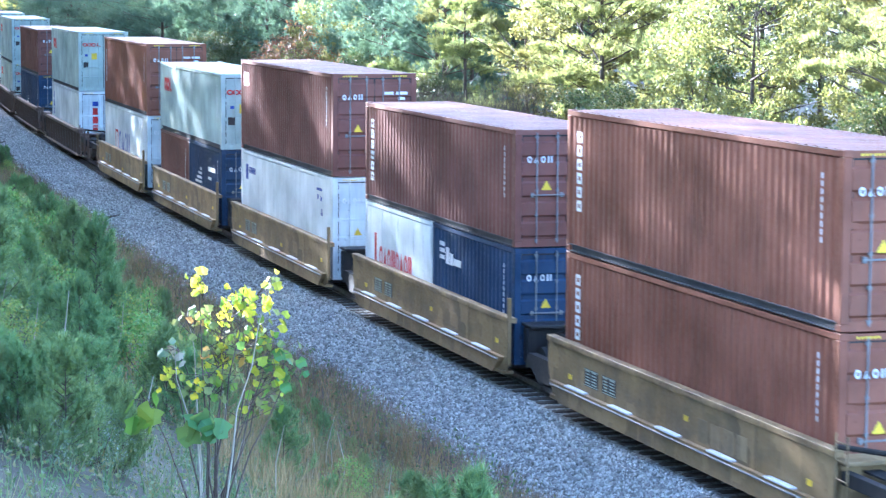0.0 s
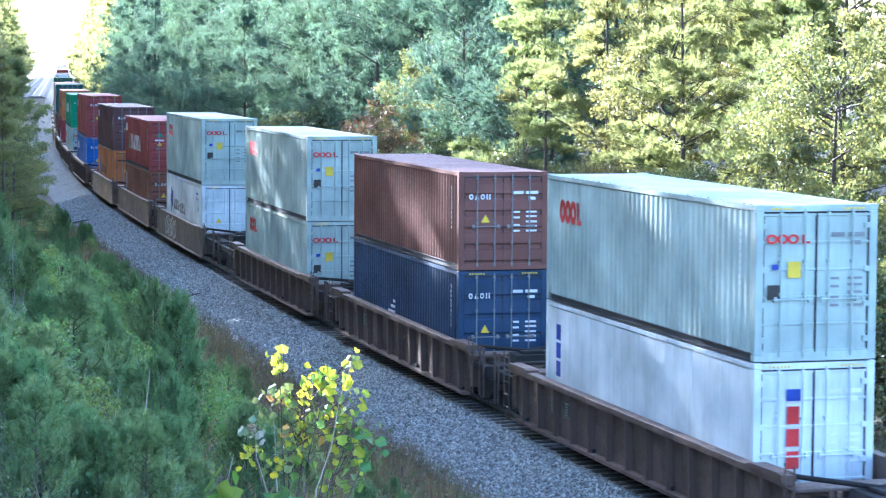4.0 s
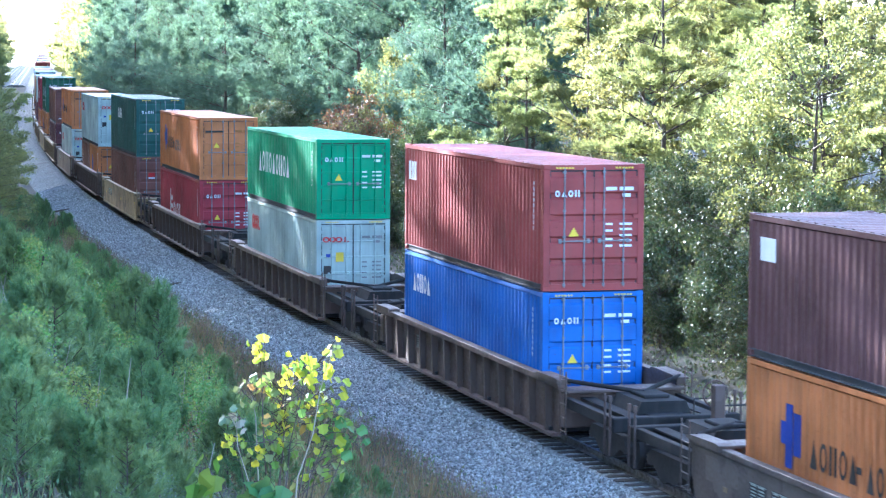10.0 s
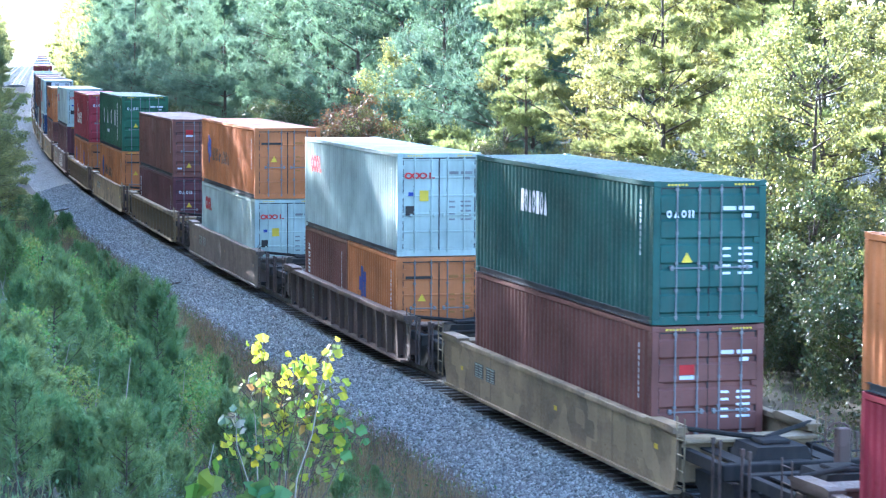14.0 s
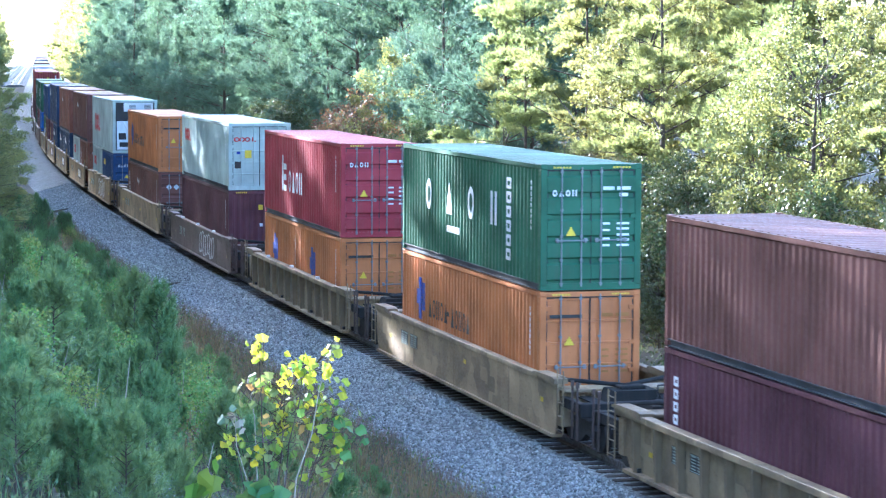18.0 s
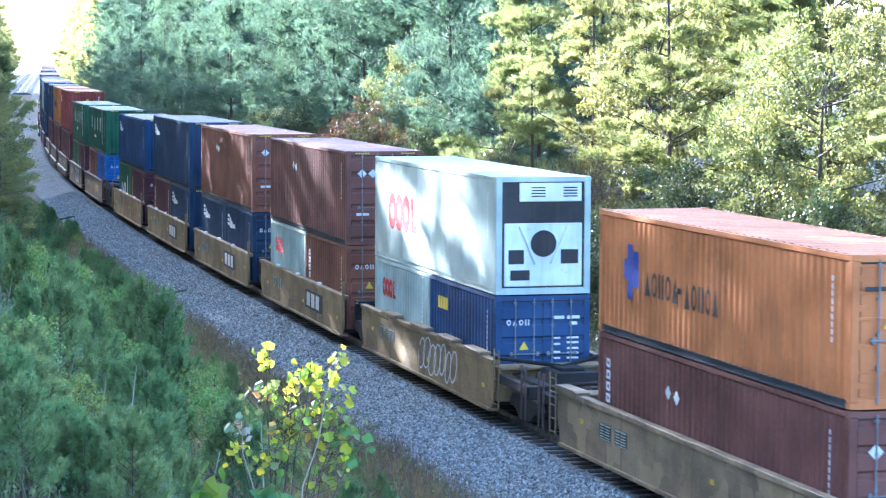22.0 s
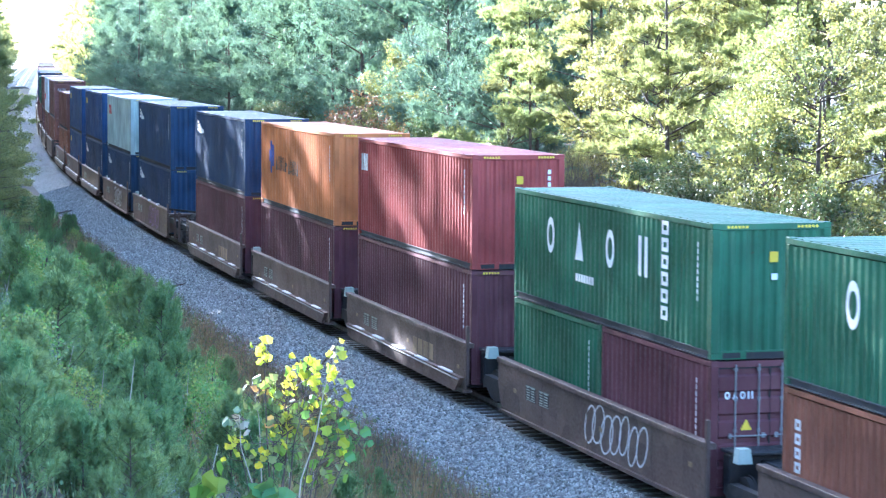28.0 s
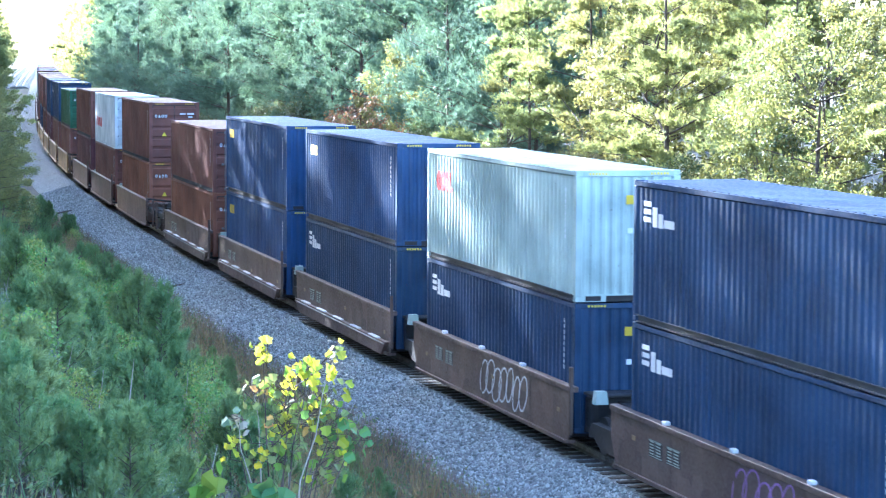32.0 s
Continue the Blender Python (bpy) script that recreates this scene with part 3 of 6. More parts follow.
MARKS = {
    # name: (place on the side, measured from the far end; paint; bars; label)
    "oocl": ("mark_red", lambda h: [(1.1 + i * 0.37, h - 0.8, 0.2, 0.27, 0.4) for i in range(3)] + [(2.1, 2.21, h - 1.05, h - 0.55), (2.21, 2.4, h - 1.05, h - 0.95)], "red rings and bar of the owner's mark"),
    "oocl_big": ("mark_red", lambda h: [(2.0 + i * 0.76, 1.42, 0.42, 0.52, 0.42) for i in range(3)] + [(4.08, 4.3, 0.95, 1.9), (4.3, 4.7, 0.95, 1.16)], "large red rings and bar of the owner's mark"),
    "column": ("mark_white", lambda h: [b for i in range(6) for b in word(0.55, h - 0.64 - i * 0.28, 0.22, 1, 1.2, 0, 0.3)], "white column of letter bars"),
    "column_low": ("mark_white", lambda h: [b for i in range(6) for b in word(0.5, h - 0.72 - i * 0.25, 0.19, 1, 1.2, 0, 0.32)], "white column of letter bars"),
    "plate": ("mark_white", lambda h: [(0.5, 1.15, h - 0.82, h - 0.4)], "white maker's plate"),
    "hapag": ("mark_blue", lambda h: [(1.7, 1.98, h - 1.75, h - 0.62), (2.02, 2.32, h - 1.5, h - 0.75), (1.5, 1.7, h - 1.35, h - 0.95)], "blue owner's mark"),
    "hapag_word": ("mark_black", lambda h: word(2.7, h - 1.6, 0.5, 5, 0.55, 0.2, 0.16) + [(4.45, 4.65, h - 1.4, h - 1.28)] + word(4.85, h - 1.65, 0.5, 5, 0.5, 0.2, 0.16), "dark bars of the owner's name"),
    "hyundai": ("mark_white", lambda h: word(3.0, h - 1.75, 0.82, 7, 0.62, 0.26, 0.18), "white bars of the owner's name"),
    "hyundai_tri": ("mark_teal", lambda h: [(1.75 + i * 0.1, 2.75 - i * 0.1, h - 1.75 + i * 0.17, h - 1.58 + i * 0.17) for i in range(5)], "green stepped triangle"),
    "kline": ("mark_white", lambda h: [(3.1, 3.3, h - 1.95, h - 0.75)] + [(3.38, 3.82, h - 1.95 + k * 0.36, h - 1.75 + k * 0.36) for k in range(3)] + word(4.2, h - 1.95, 0.72, 4, 0.55, 0.26, 0.16), "white bars of the owner's name"),
    "kline_low": ("mark_white", lambda h: [(3.3, 3.5, 0.85, 2.05)] + [(3.58, 4.0, 0.85 + k * 0.36, 1.05 + k * 0.36) for k in range(3)] + word(4.3, 0.85, 0.68, 4, 0.55, 0.26, 0.16), "white bars of the owner's name"),
    "evergreen": ("mark_white", lambda h: word(2.3, 1.1, 0.72, 9, 0.62, 0.24, 0.17), "white bars of the owner's name"),
    "uasc": ("mark_white", lambda h: word(2.4, 1.25, 0.82, 4, 0.62, 1.76, 0.2) + word(4.4, 0.78, 0.17, 7, 0.75, 0.25), "white letter bars of the owner's mark"),
    "uasc_bar": ("mark_white", lambda h: [b for i in range(6) for b in word(9.55, 0.5 + i * 0.34, 0.27, 1, 1.3, 0, 0.3)], "white upright strip of lettering bars"),
    "uasc20": ("mark_white", lambda h: word(1.3, 0.95, 0.62, 4, 0.62, 0.25, 0.22) + [(4.05, 4.35, 0.9, 2.0)], "white letter bars of the owner's mark"),
    "capital": ("mark_white", lambda h: word(3.6, h - 1.15, 0.52, 7, 0.4, 0.14, 0.2), "white bars of the owner's name"),
    "cai": ("mark_white", lambda h: word(0.4, h - 0.95, 0.5, 3, 0.42, 0.12, 0.24), "white bars of the lessor's name"),
    "seaco": ("mark_white", lambda h: word(0.9, h - 1.05, 0.5, 5, 0.56, 0.14, 0.22), "white bars of the lessor's name"),
    "line": ("mark_white", lambda h: [(0.55, 0.95, h - 0.5 - i * 0.16, h - 0.4 - i * 0.16) for i in range(3)] + [(1.05, 1.3, h - 0.9, h - 0.5), (1.35, 1.6, h - 0.9, h - 0.62), (1.65, 2.2, h - 0.88, h - 0.72)], "white stripes and bars of the owner's mark"),
    "csav": ("mark_blue", lambda h: word(4.3, 0.85, 1.0, 4, 0.6, 0.22, 0.15), "blue bars of the owner's name"),
    "csav_box": ("mark_red", lambda h: word(3.2, 0.95, 0.9, 1, 0.9, 0, 0.12), "red framed square of the owner's mark"),
    "wing": ("mark_white", lambda h: [(4.2 + i * 0.3, 5.3, 0.9 + i * 0.16, 0.98 + i * 0.16) for i in range(4)] + [(3.6, 5.9, 0.45, 0.72)], "white winged mark over a bar of lettering"),
    "wing20": ("mark_white", lambda h: [(1.2 + i * 0.3, 2.4, 1.15 + i * 0.16, 1.24 + i * 0.16) for i in range(4)] + [(0.7, 3.0, 0.6, 0.9), (3.6, 4.9, 1.7, 1.85), (3.6, 4.2, 1.4, 1.5)], "white winged mark over a bar of lettering"),
    "cronos": ("mark_blue", lambda h: [(0.7, 1.05, h - 0.95, h - 0.45)] + word(1.2, h - 0.72, 0.2, 6, 0.6, 0.2), "blue figure mark and bars of lettering"),
    "tal": ("mark_blue", lambda h: [(0.75, 1.05, h - 0.85 - i * 0.42, h - 0.5 - i * 0.42) for i in range(3)], "blue column of letter bars"),
    "yang": ("mark_red", lambda h: [(0.9, 1.08, 0.95, 1.8)] + word(1.35, 0.95, 0.55, 8, 0.55, 0.14, 0.22), "red bars of the owner's name"),
    "hazard": ("mark_white", lambda h: diamond(4.05, h - 0.8, 0.15) + diamond(4.5, h - 0.85, 0.15), "white hazard placards"),
    "gold": ("mark_yellow", lambda h: word(0.8, h - 0.8, 0.32, 4, 0.6, 0.15), "yellow letter bars"),
    "goldcol": ("mark_yellow", lambda h: [b for k in range(3) for b in word(0.35, h - 0.8 - k * 0.36, 0.3, 1, 0.7, 0, 0.25)], "yellow column of letter bars"),
    "small_blue": ("mark_blue", lambda h: [(10.3, 10.9, h - 0.5, h - 0.42), (10.35, 10.5, h - 0.75, h - 0.62), (10.75, 10.9, h - 0.78, h - 0.65), (10.8, 10.98, h - 1.2, h - 1.12), (10.84, 10.94, h - 1.12, h - 1.0)], "small blue code bars"),
    "side_code": ("mark_white", lambda h: [(-0.62, -0.57, h - 0.5 - i * 0.13, h - 0.41 - i * 0.13) for i in range(9)], "white column of code bars"),
}


def door_marks(h, kind):
    """Plain bars and plates of a door end, by the kind of its owner."""
    out = [("mark_white", [(0.28, 0.55, h - 0.6, h - 0.52), (0.62, 0.95, h - 0.6, h - 0.52), (0.68, 0.88, h - 0.75, h - 0.67)]
            + [(0.28, 0.45, z, z + 0.05) for z in (1.0, 1.15, 1.35, 1.5)] + [(0.62, 0.92, z, z + 0.05) for z in (1.0, 1.12, 1.24, 1.38, 1.5)], "white code bars")]
    if kind == "oocl":
        out[0] = ("steel", out[0][1], "grey code bars")
        out.append(("mark_red", [(-0.9 + i * 0.21, h - 0.635, 0.115, 0.09, 0.55) for i in range(3)] + [(-0.3, -0.25, h - 0.72, h - 0.55), (-0.25, -0.14, h - 0.72, h - 0.68)], "small red owner's mark"))
        out.append(("mark_yellow", [(-0.58, -0.32, h - 1.35, h - 1.05)], "yellow notice plate"))
        out.append(("mark_black", [(-0.98, -0.72, h - 1.75, h - 1.48)], "dark square plate"))
        out.append(("mark_blue", [(-0.9, -0.76, h - 1.2, h - 1.1)], "small blue sticker"))
    elif kind == "hapag":
        out[0] = ("mark_ochre", out[0][1], "faded ochre code bars")
        out.append(("mark_black", [(-0.98, -0.2, h - 0.62, h - 0.54)], "dark bar of the owner's name"))
        out.append(("mark_yellow", [(-0.62 + i * 0.03, -0.4 - i * 0.03, h - 1.25 + i * 0.05, h - 1.2 + i * 0.05) for i in range(4)], "yellow warning triangle"))
    elif kind == "tal":
        out.append(("mark_red", [(-0.62, -0.3, 1.9, 2.1)], "red lessor's plate"))
        out.append(("mark_white", [(-0.62, -0.3, 1.8, 1.88), (-1.0, -0.8, 0.35, 0.42)], "white bar"))
        out.append(("mark_yellow", [(-0.6 + i * 0.03, -0.38 - i * 0.03, 0.42 + i * 0.05, 0.47 + i * 0.05) for i in range(4)], "yellow warning triangle"))
    elif kind == "column":
        out.append(("mark_red", [(-0.55, -0.3, h - 1.15 - i * 0.42, h - 0.82 - i * 0.42) for i in range(3)], "red column of letter bars"))
        out.append(("mark_blue", [(-0.56, -0.28, h - 0.72, h - 0.5), (-0.56, -0.28, 0.5, 0.62)], "blue bars"))
    elif kind == "hazard":
        out.append(("mark_white", diamond(-0.72, h - 0.7, 0.14) + diamond(-0.38, h - 0.7, 0.14) + [(-0.9, -0.5, 0.9, 0.98)], "white hazard placards"))
    elif kind == "hyundai":
        out.append(("mark_teal", [(-0.85 + i * 0.05, -0.5 - i * 0.05, h - 0.85 + i * 0.07, h - 0.78 + i * 0.07) for i in range(4)], "green stepped triangle"))
        out.append(("mark_white", [(-0.92, -0.45, h - 1.05, h - 0.97)], "white bar of the owner's name"))
        out.append(("mark_yellow", [(-0.8 + i * 0.03, -0.58 - i * 0.03, 1.3 + i * 0.05, 1.35 + i * 0.05) for i in range(4)], "yellow warning triangle"))
    else:
        out.append(("mark_white", word(-0.94, h - 0.74, 0.15, 4, 0.75, 0.3, 0.25), "white bars of the owner's mark"))
        out.append(("mark_yellow", [(-0.6 + i * 0.03, -0.38 - i * 0.03, 1.25 + i * 0.05, 1.3 + i * 0.05) for i in range(4)], "yellow warning triangle"))
    if h > 2.7:
        out.append(("mark_yellow", [(s * 0.72 + i * 0.075 - 0.2, s * 0.72 + i * 0.075 - 0.155, h - 0.1, h - 0.06) for s in (-1, 1) for i in range(6)], "yellow height-warning dashes on the top rail"))
    return out


COLOUR_WORD = {"brown": "weathered brown", "redbrown": "rust-brown", "maroon": "dark maroon", "darkbrown": "dark brown", "orange": "orange", "grey": "pale grey-green",
               "pale": "pale mint-grey", "white": "white", "navy": "navy blue", "blue": "deep blue", "skyblue": "bright blue", "red": "crimson red", "brickred": "brick-red",
               "green": "dark green", "emerald": "bright green", "teal": "teal green"}


def container(spec, far_off=False):
    """spec: feet, H or S (high or standard), paint, end (d: doors, f: front wall, r: cooling unit, p: panelled doors), marks joined by +."""
    feet, size, key, end, marks = spec.split(".")
    feet, h = int(feet), HIGH if size == "H" else LOW
    marks = [m for m in marks.split("+") if m]
    k = container_shapes(feet, h)
    L = k["L"]
    kind = "refrigerated container" if end == "r" else "shipping container"
    made = {"d": "doors", "p": "panelled doors", "f": "corrugated end wall", "r": "cooling unit"}[end]
    box = tagged(new("shipping_container"), "%s %d-foot %s with %s, on well car" % (COLOUR_WORD[key], feet, kind, made), "container", "containers on the train")
    smooth = key == "white" or end == "r"
    wall = k["flat"] if smooth else k["side"]
    for sx in (-1, 1):
        under("side_panel", painted(wall, key), box, pose(sx * (W / 2 - 0.012), 0, 0.14) @ pose(0, 0, 0, 0, 0, 0 if sx < 0 else 180))
        under("bottom_rail", painted(k["bottom"], "rail_grime" if not smooth else key), box, pose(sx * W / 2, 0, 0, 0, 0, 0 if sx > 0 else 180), "grimy bottom rail")
        for sy in () if far_off else (-1, 1):
            at = (sx * (W / 2 - 0.081), sy * (L / 2 - 0.077))
            under("corner_post", painted(k["post"], key), box, pose(*at, 0))
            for z in (0, h - 0.118):
                under("corner_casting", painted(k["casting"], key), box, pose(sx * (W / 2 - 0.081), sy * (L / 2 - 0.089), z))
    under("roof", painted(k["roof"], key), box, pose(0, 0, h - 0.012))
    under("frame", painted(k["skeleton" if far_off else "frame"], key), box)
    near, far = -L / 2 + 0.02, L / 2 - 0.02
    ends = (near, far) if end == "f" else (far,)
    for y in ends:
        under("front_panel", painted(k["front"], key), box, pose(0, y, 0.14) @ pose(0, 0, 0, 0, 0, 0 if y < 0 else 180))
    if end == "r":
        cooling_unit(box, L, h)
    elif end == "f":
        me = shape(("fcode", h), lambda: blocks([(0.78, 0.86, h - 0.5 - i * 0.16, h - 0.39 - i * 0.16) for i in range(9)] + [(0.0, 0.12, 1.5, 1.62)]).mesh("code_bars", MAT["mark_white"]))
        tagged(under("code_strip", me, box, pose(0, near - 0.002, 0), "white column of code bars"), kind="stuff")
        if not far_off:
            dark = shape("end_pocket", lambda: blocks([(-0.98, -0.62, 0.02, 0.13), (-0.5, 0.5, 0.0, 0.13), (0.62, 0.98, 0.02, 0.13)], 0.003).mesh("end_pocket", MAT["black"]))
            tagged(under("end_pocket", dark, box, pose(0, -L / 2 + 0.002, 0), "dark pockets in the bottom sill"), kind="stuff")
            dash = shape(("end_dash", h), lambda: blocks([(s * 0.72 + i * 0.075 - 0.2, s * 0.72 + i * 0.075 - 0.155, h - 0.1, h - 0.05) for s in (-1, 1) for i in range(6)] + [(-0.05, 0.12, h - 0.75, h - 0.55)], 0.004).mesh("end_marking", MAT["mark_yellow"]))
            tagged(under("end_marking", dash, box, pose(0, -L / 2 + 0.001, 0), "yellow warning dashes and sticker"), kind="stuff")
    else:
        leaf = k["panel_door"] if end == "p" else k["door"]
        for sx in (-1, 1):
            m = pose(-W / 2 + 0.162, near + 0.012, 0.145) if sx < 0 else pose(W / 2 - 0.162, near + 0.012, 0.145) @ Matrix.Diagonal((-1, 1, 1, 1))
            door = under("door", painted(leaf, key), box, m)
            if far_off:
                continue
            for x in (0.34, 0.82):
                under("locking_bar", painted(k["bar"], key if key in ("grey", "pale", "white", "emerald") else "steel"), door, pose(x, 0, 0))
            under("handle", painted(k["handle"], key if key in ("grey", "pale", "white") else "steel"), door, pose(0.34, 0, 0))
            tagged(under("hinge_row", painted(shape(("hinges", h), lambda: hinge_set(h)), key), door), kind="stuff")
        under("door_seal", shape(("seal", h), lambda: gasket_mesh(h)), box, pose(0, near + 0.014, 0), "black rubber door seal")
        style = "oocl" if "oocl" in marks else "hapag" if key == "orange" else "column" if "tal" in marks else "hazard" if "hazard" in marks else \
            "hyundai" if "hyundai" in marks else "tal" if "talplate" in marks else "plain"
        for paint_key, spans, label in door_marks(h, style):
            me = shape(("dm", h, style, label), lambda: blocks(spans, 0.004).mesh("door_marking", MAT[paint_key]))
            tagged(under("door_marking", me, box, pose(0, near - 0.024, 0), label), kind="stuff")
    for mk in marks + ["side_code"]:
        if mk in MARKS:
            paint_key, make, label = MARKS[mk]
            me = shape(("mk", mk, h, feet), lambda: blocks(make(h), 0.005).mesh("marking", MAT[paint_key]))
            far_y = L / 2 if mk != "side_code" else -L / 2 + 0.15
            tagged(under("marking", me, box, pose(-W / 2 + 0.011, far_y, 0, 0, 0, -90), label), kind="stuff")
    return box


def cooling_unit(box, L, h):
    y = -L / 2
    hull = shape("cool_hull", lambda: Build().box(-1.06, 1.06, y + 0.05, y + 0.12, 0.16, h - 0.14).mesh("machinery_housing", MAT["black"]))
    unit = under("machinery_housing", hull, box, None, "black housing of the cooling machinery")
    under("cowl", shape("cowl", lambda: Build().box(-0.62, 0.98, y - 0.0, y + 0.05, h - 0.62, h - 0.16, 0.02).mesh("cowl", MAT["mark_white"])), unit, None, "white louvred cowl")
    b = Build()
    for x in (-0.32, 0.5):
        for i in range(4):
            b.box(x, x + 0.36, y - 0.012, y - 0.001, h - 0.5 + i * 0.07, h - 0.47 + i * 0.07)
    under("louvre", shape("louvre", lambda: b.mesh("louvre", MAT["black"])), unit)
    under("lower_panel", shape("lower_panel", lambda: Build().box(-1.0, 1.0, y + 0.0, y + 0.05, 0.2, 1.75, 0.02).mesh("lower_panel", MAT["white"])), unit, None, "white lower machinery panel")
    r = Build().tube((0, y - 0.02, 1.25), (0, y + 0.01, 1.25), 0.33, None, 24)
    under("fan_guard", shape("fan", lambda: r.mesh("fan_guard", MAT["black"])), unit, None, "round black fan guard")
    for x0, x1 in ((-0.62, -0.2), (0.62, 0.2)):
        s = Build().tube((x0, y - 0.03, 1.68), (x1, y - 0.03, 0.75), 0.035)
        under("brace", s.mesh("brace", MAT["mark_white"]), unit)
    for x0, x1, z0, z1 in ((-0.9, -0.5, 0.75, 1.1), (0.45, 0.9, 0.75, 1.1), (-0.85, -0.35, 0.35, 0.6)):
        under("access_hatch", Build().box(x0, x1, y - 0.012, y, z0, z1, 0.004).mesh("access_hatch", MAT["black"]), unit)

# ---- well cars ----
SILL_TOP, SILL_LOW, SILL_X = 1.46, 0.2, 1.45
SILL_FACE = {False: -SILL_X + 0.012, True: -SILL_X + 0.13}      # flush or set back behind ribs


def sill_mesh(half, taper, ribbed=False):
    """One side of the well: a deep plate, set back behind ribs or flush, with a top chord and a bottom flange, cut up towards its ends."""
    b = Build()
    t = min(taper, half * 0.3)
    face = SILL_FACE[ribbed]
    plate = [(-half, 0.8), (-half + t, SILL_LOW), (half - t, SILL_LOW), (half, 0.8), (half, SILL_TOP), (-half, SILL_TOP)]
    b.prism(plate, "x", face, face + 0.028)
    b.box(-SILL_X - (0.06 if ribbed else 0.03), -SILL_X + 0.16, -half, half, SILL_TOP - (0.14 if ribbed else 0.12), SILL_TOP, 0.012)
    b.box(-SILL_X - 0.05, -SILL_X + 0.2, -half + t, half - t, SILL_LOW - 0.02, SILL_LOW + 0.05)
    return b.mesh("side_sill", MAT["white"])


def truck(parent, y):
    tr = under("truck", shape("bolster", lambda: Build().box(-0.95, 0.95, -0.2, 0.2, 0.42, 0.68, 0.02).mesh("bolster", MAT["wheel"])), parent, pose(0, y, 0), "dark cast-steel truck")
    frame_me = shape("side_frame", lambda: Build().prism([(-1.15, 0.52), (-0.95, 0.72), (0.95, 0.72), (1.15, 0.52), (1.1, 0.38), (0.8, 0.42), (0.4, 0.2), (-0.4, 0.2), (-0.8, 0.42), (-1.1, 0.38)], "x", -0.09, 0.09).mesh("side_frame", MAT["wheel"]))
    for sx in (-1, 1):
        under("side_frame", frame_me, tr, pose(sx * 1.0, 0, 0))
    for sy in (-1, 1):
        WHEELS.append(under("wheelset", shape("wheelset", wheelset), tr, pose(0, sy * 0.89, 0.42)))


WHEELS = []


def wheelset():
    b = Build().tube((-0.72, 0, 0), (0.72, 0, 0), 0.085, None, 10)
    for sx in (-1, 1):
        b.tube((sx * 0.69, 0, 0), (sx * 0.72, 0, 0), 0.45, None, 24)
        b.tube((sx * 0.72, 0, 0), (sx * 0.83, 0, 0), 0.42, None, 24)
        b.tube((sx * 0.83, 0, 0), (sx * 0.92, 0, 0), 0.11, None, 10)
        for i in range(3):
            c = 2 * math.pi * i / 3
            b.box(sx * 0.93 - 0.02, sx * 0.93 + 0.02, 0.06 * math.cos(c) - 0.02, 0.06 * math.cos(c) + 0.02, 0.06 * math.sin(c) - 0.02, 0.06 * math.sin(c) + 0.02)
    return b.mesh("wheelset", MAT["wheel"])


def ladder_mesh():
    b = Build()
    for y in (-0.2, 0.2):
        b.tube((0, y, 0.35), (0, y, 1.75), 0.018)
    for z in (0.42, 0.72, 1.02, 1.32, 1.62):
        b.tube((0, -0.2, z), (0, 0.2, z), 0.014)
    return b.mesh("ladder", MAT["steel"])


CAR_WORD = {"yellow": "yellow", "cartan": "yellowish tan", "carbrown": "dirty brown", "carrust": "red-brown", "cargrey": "grimy grey-brown"}


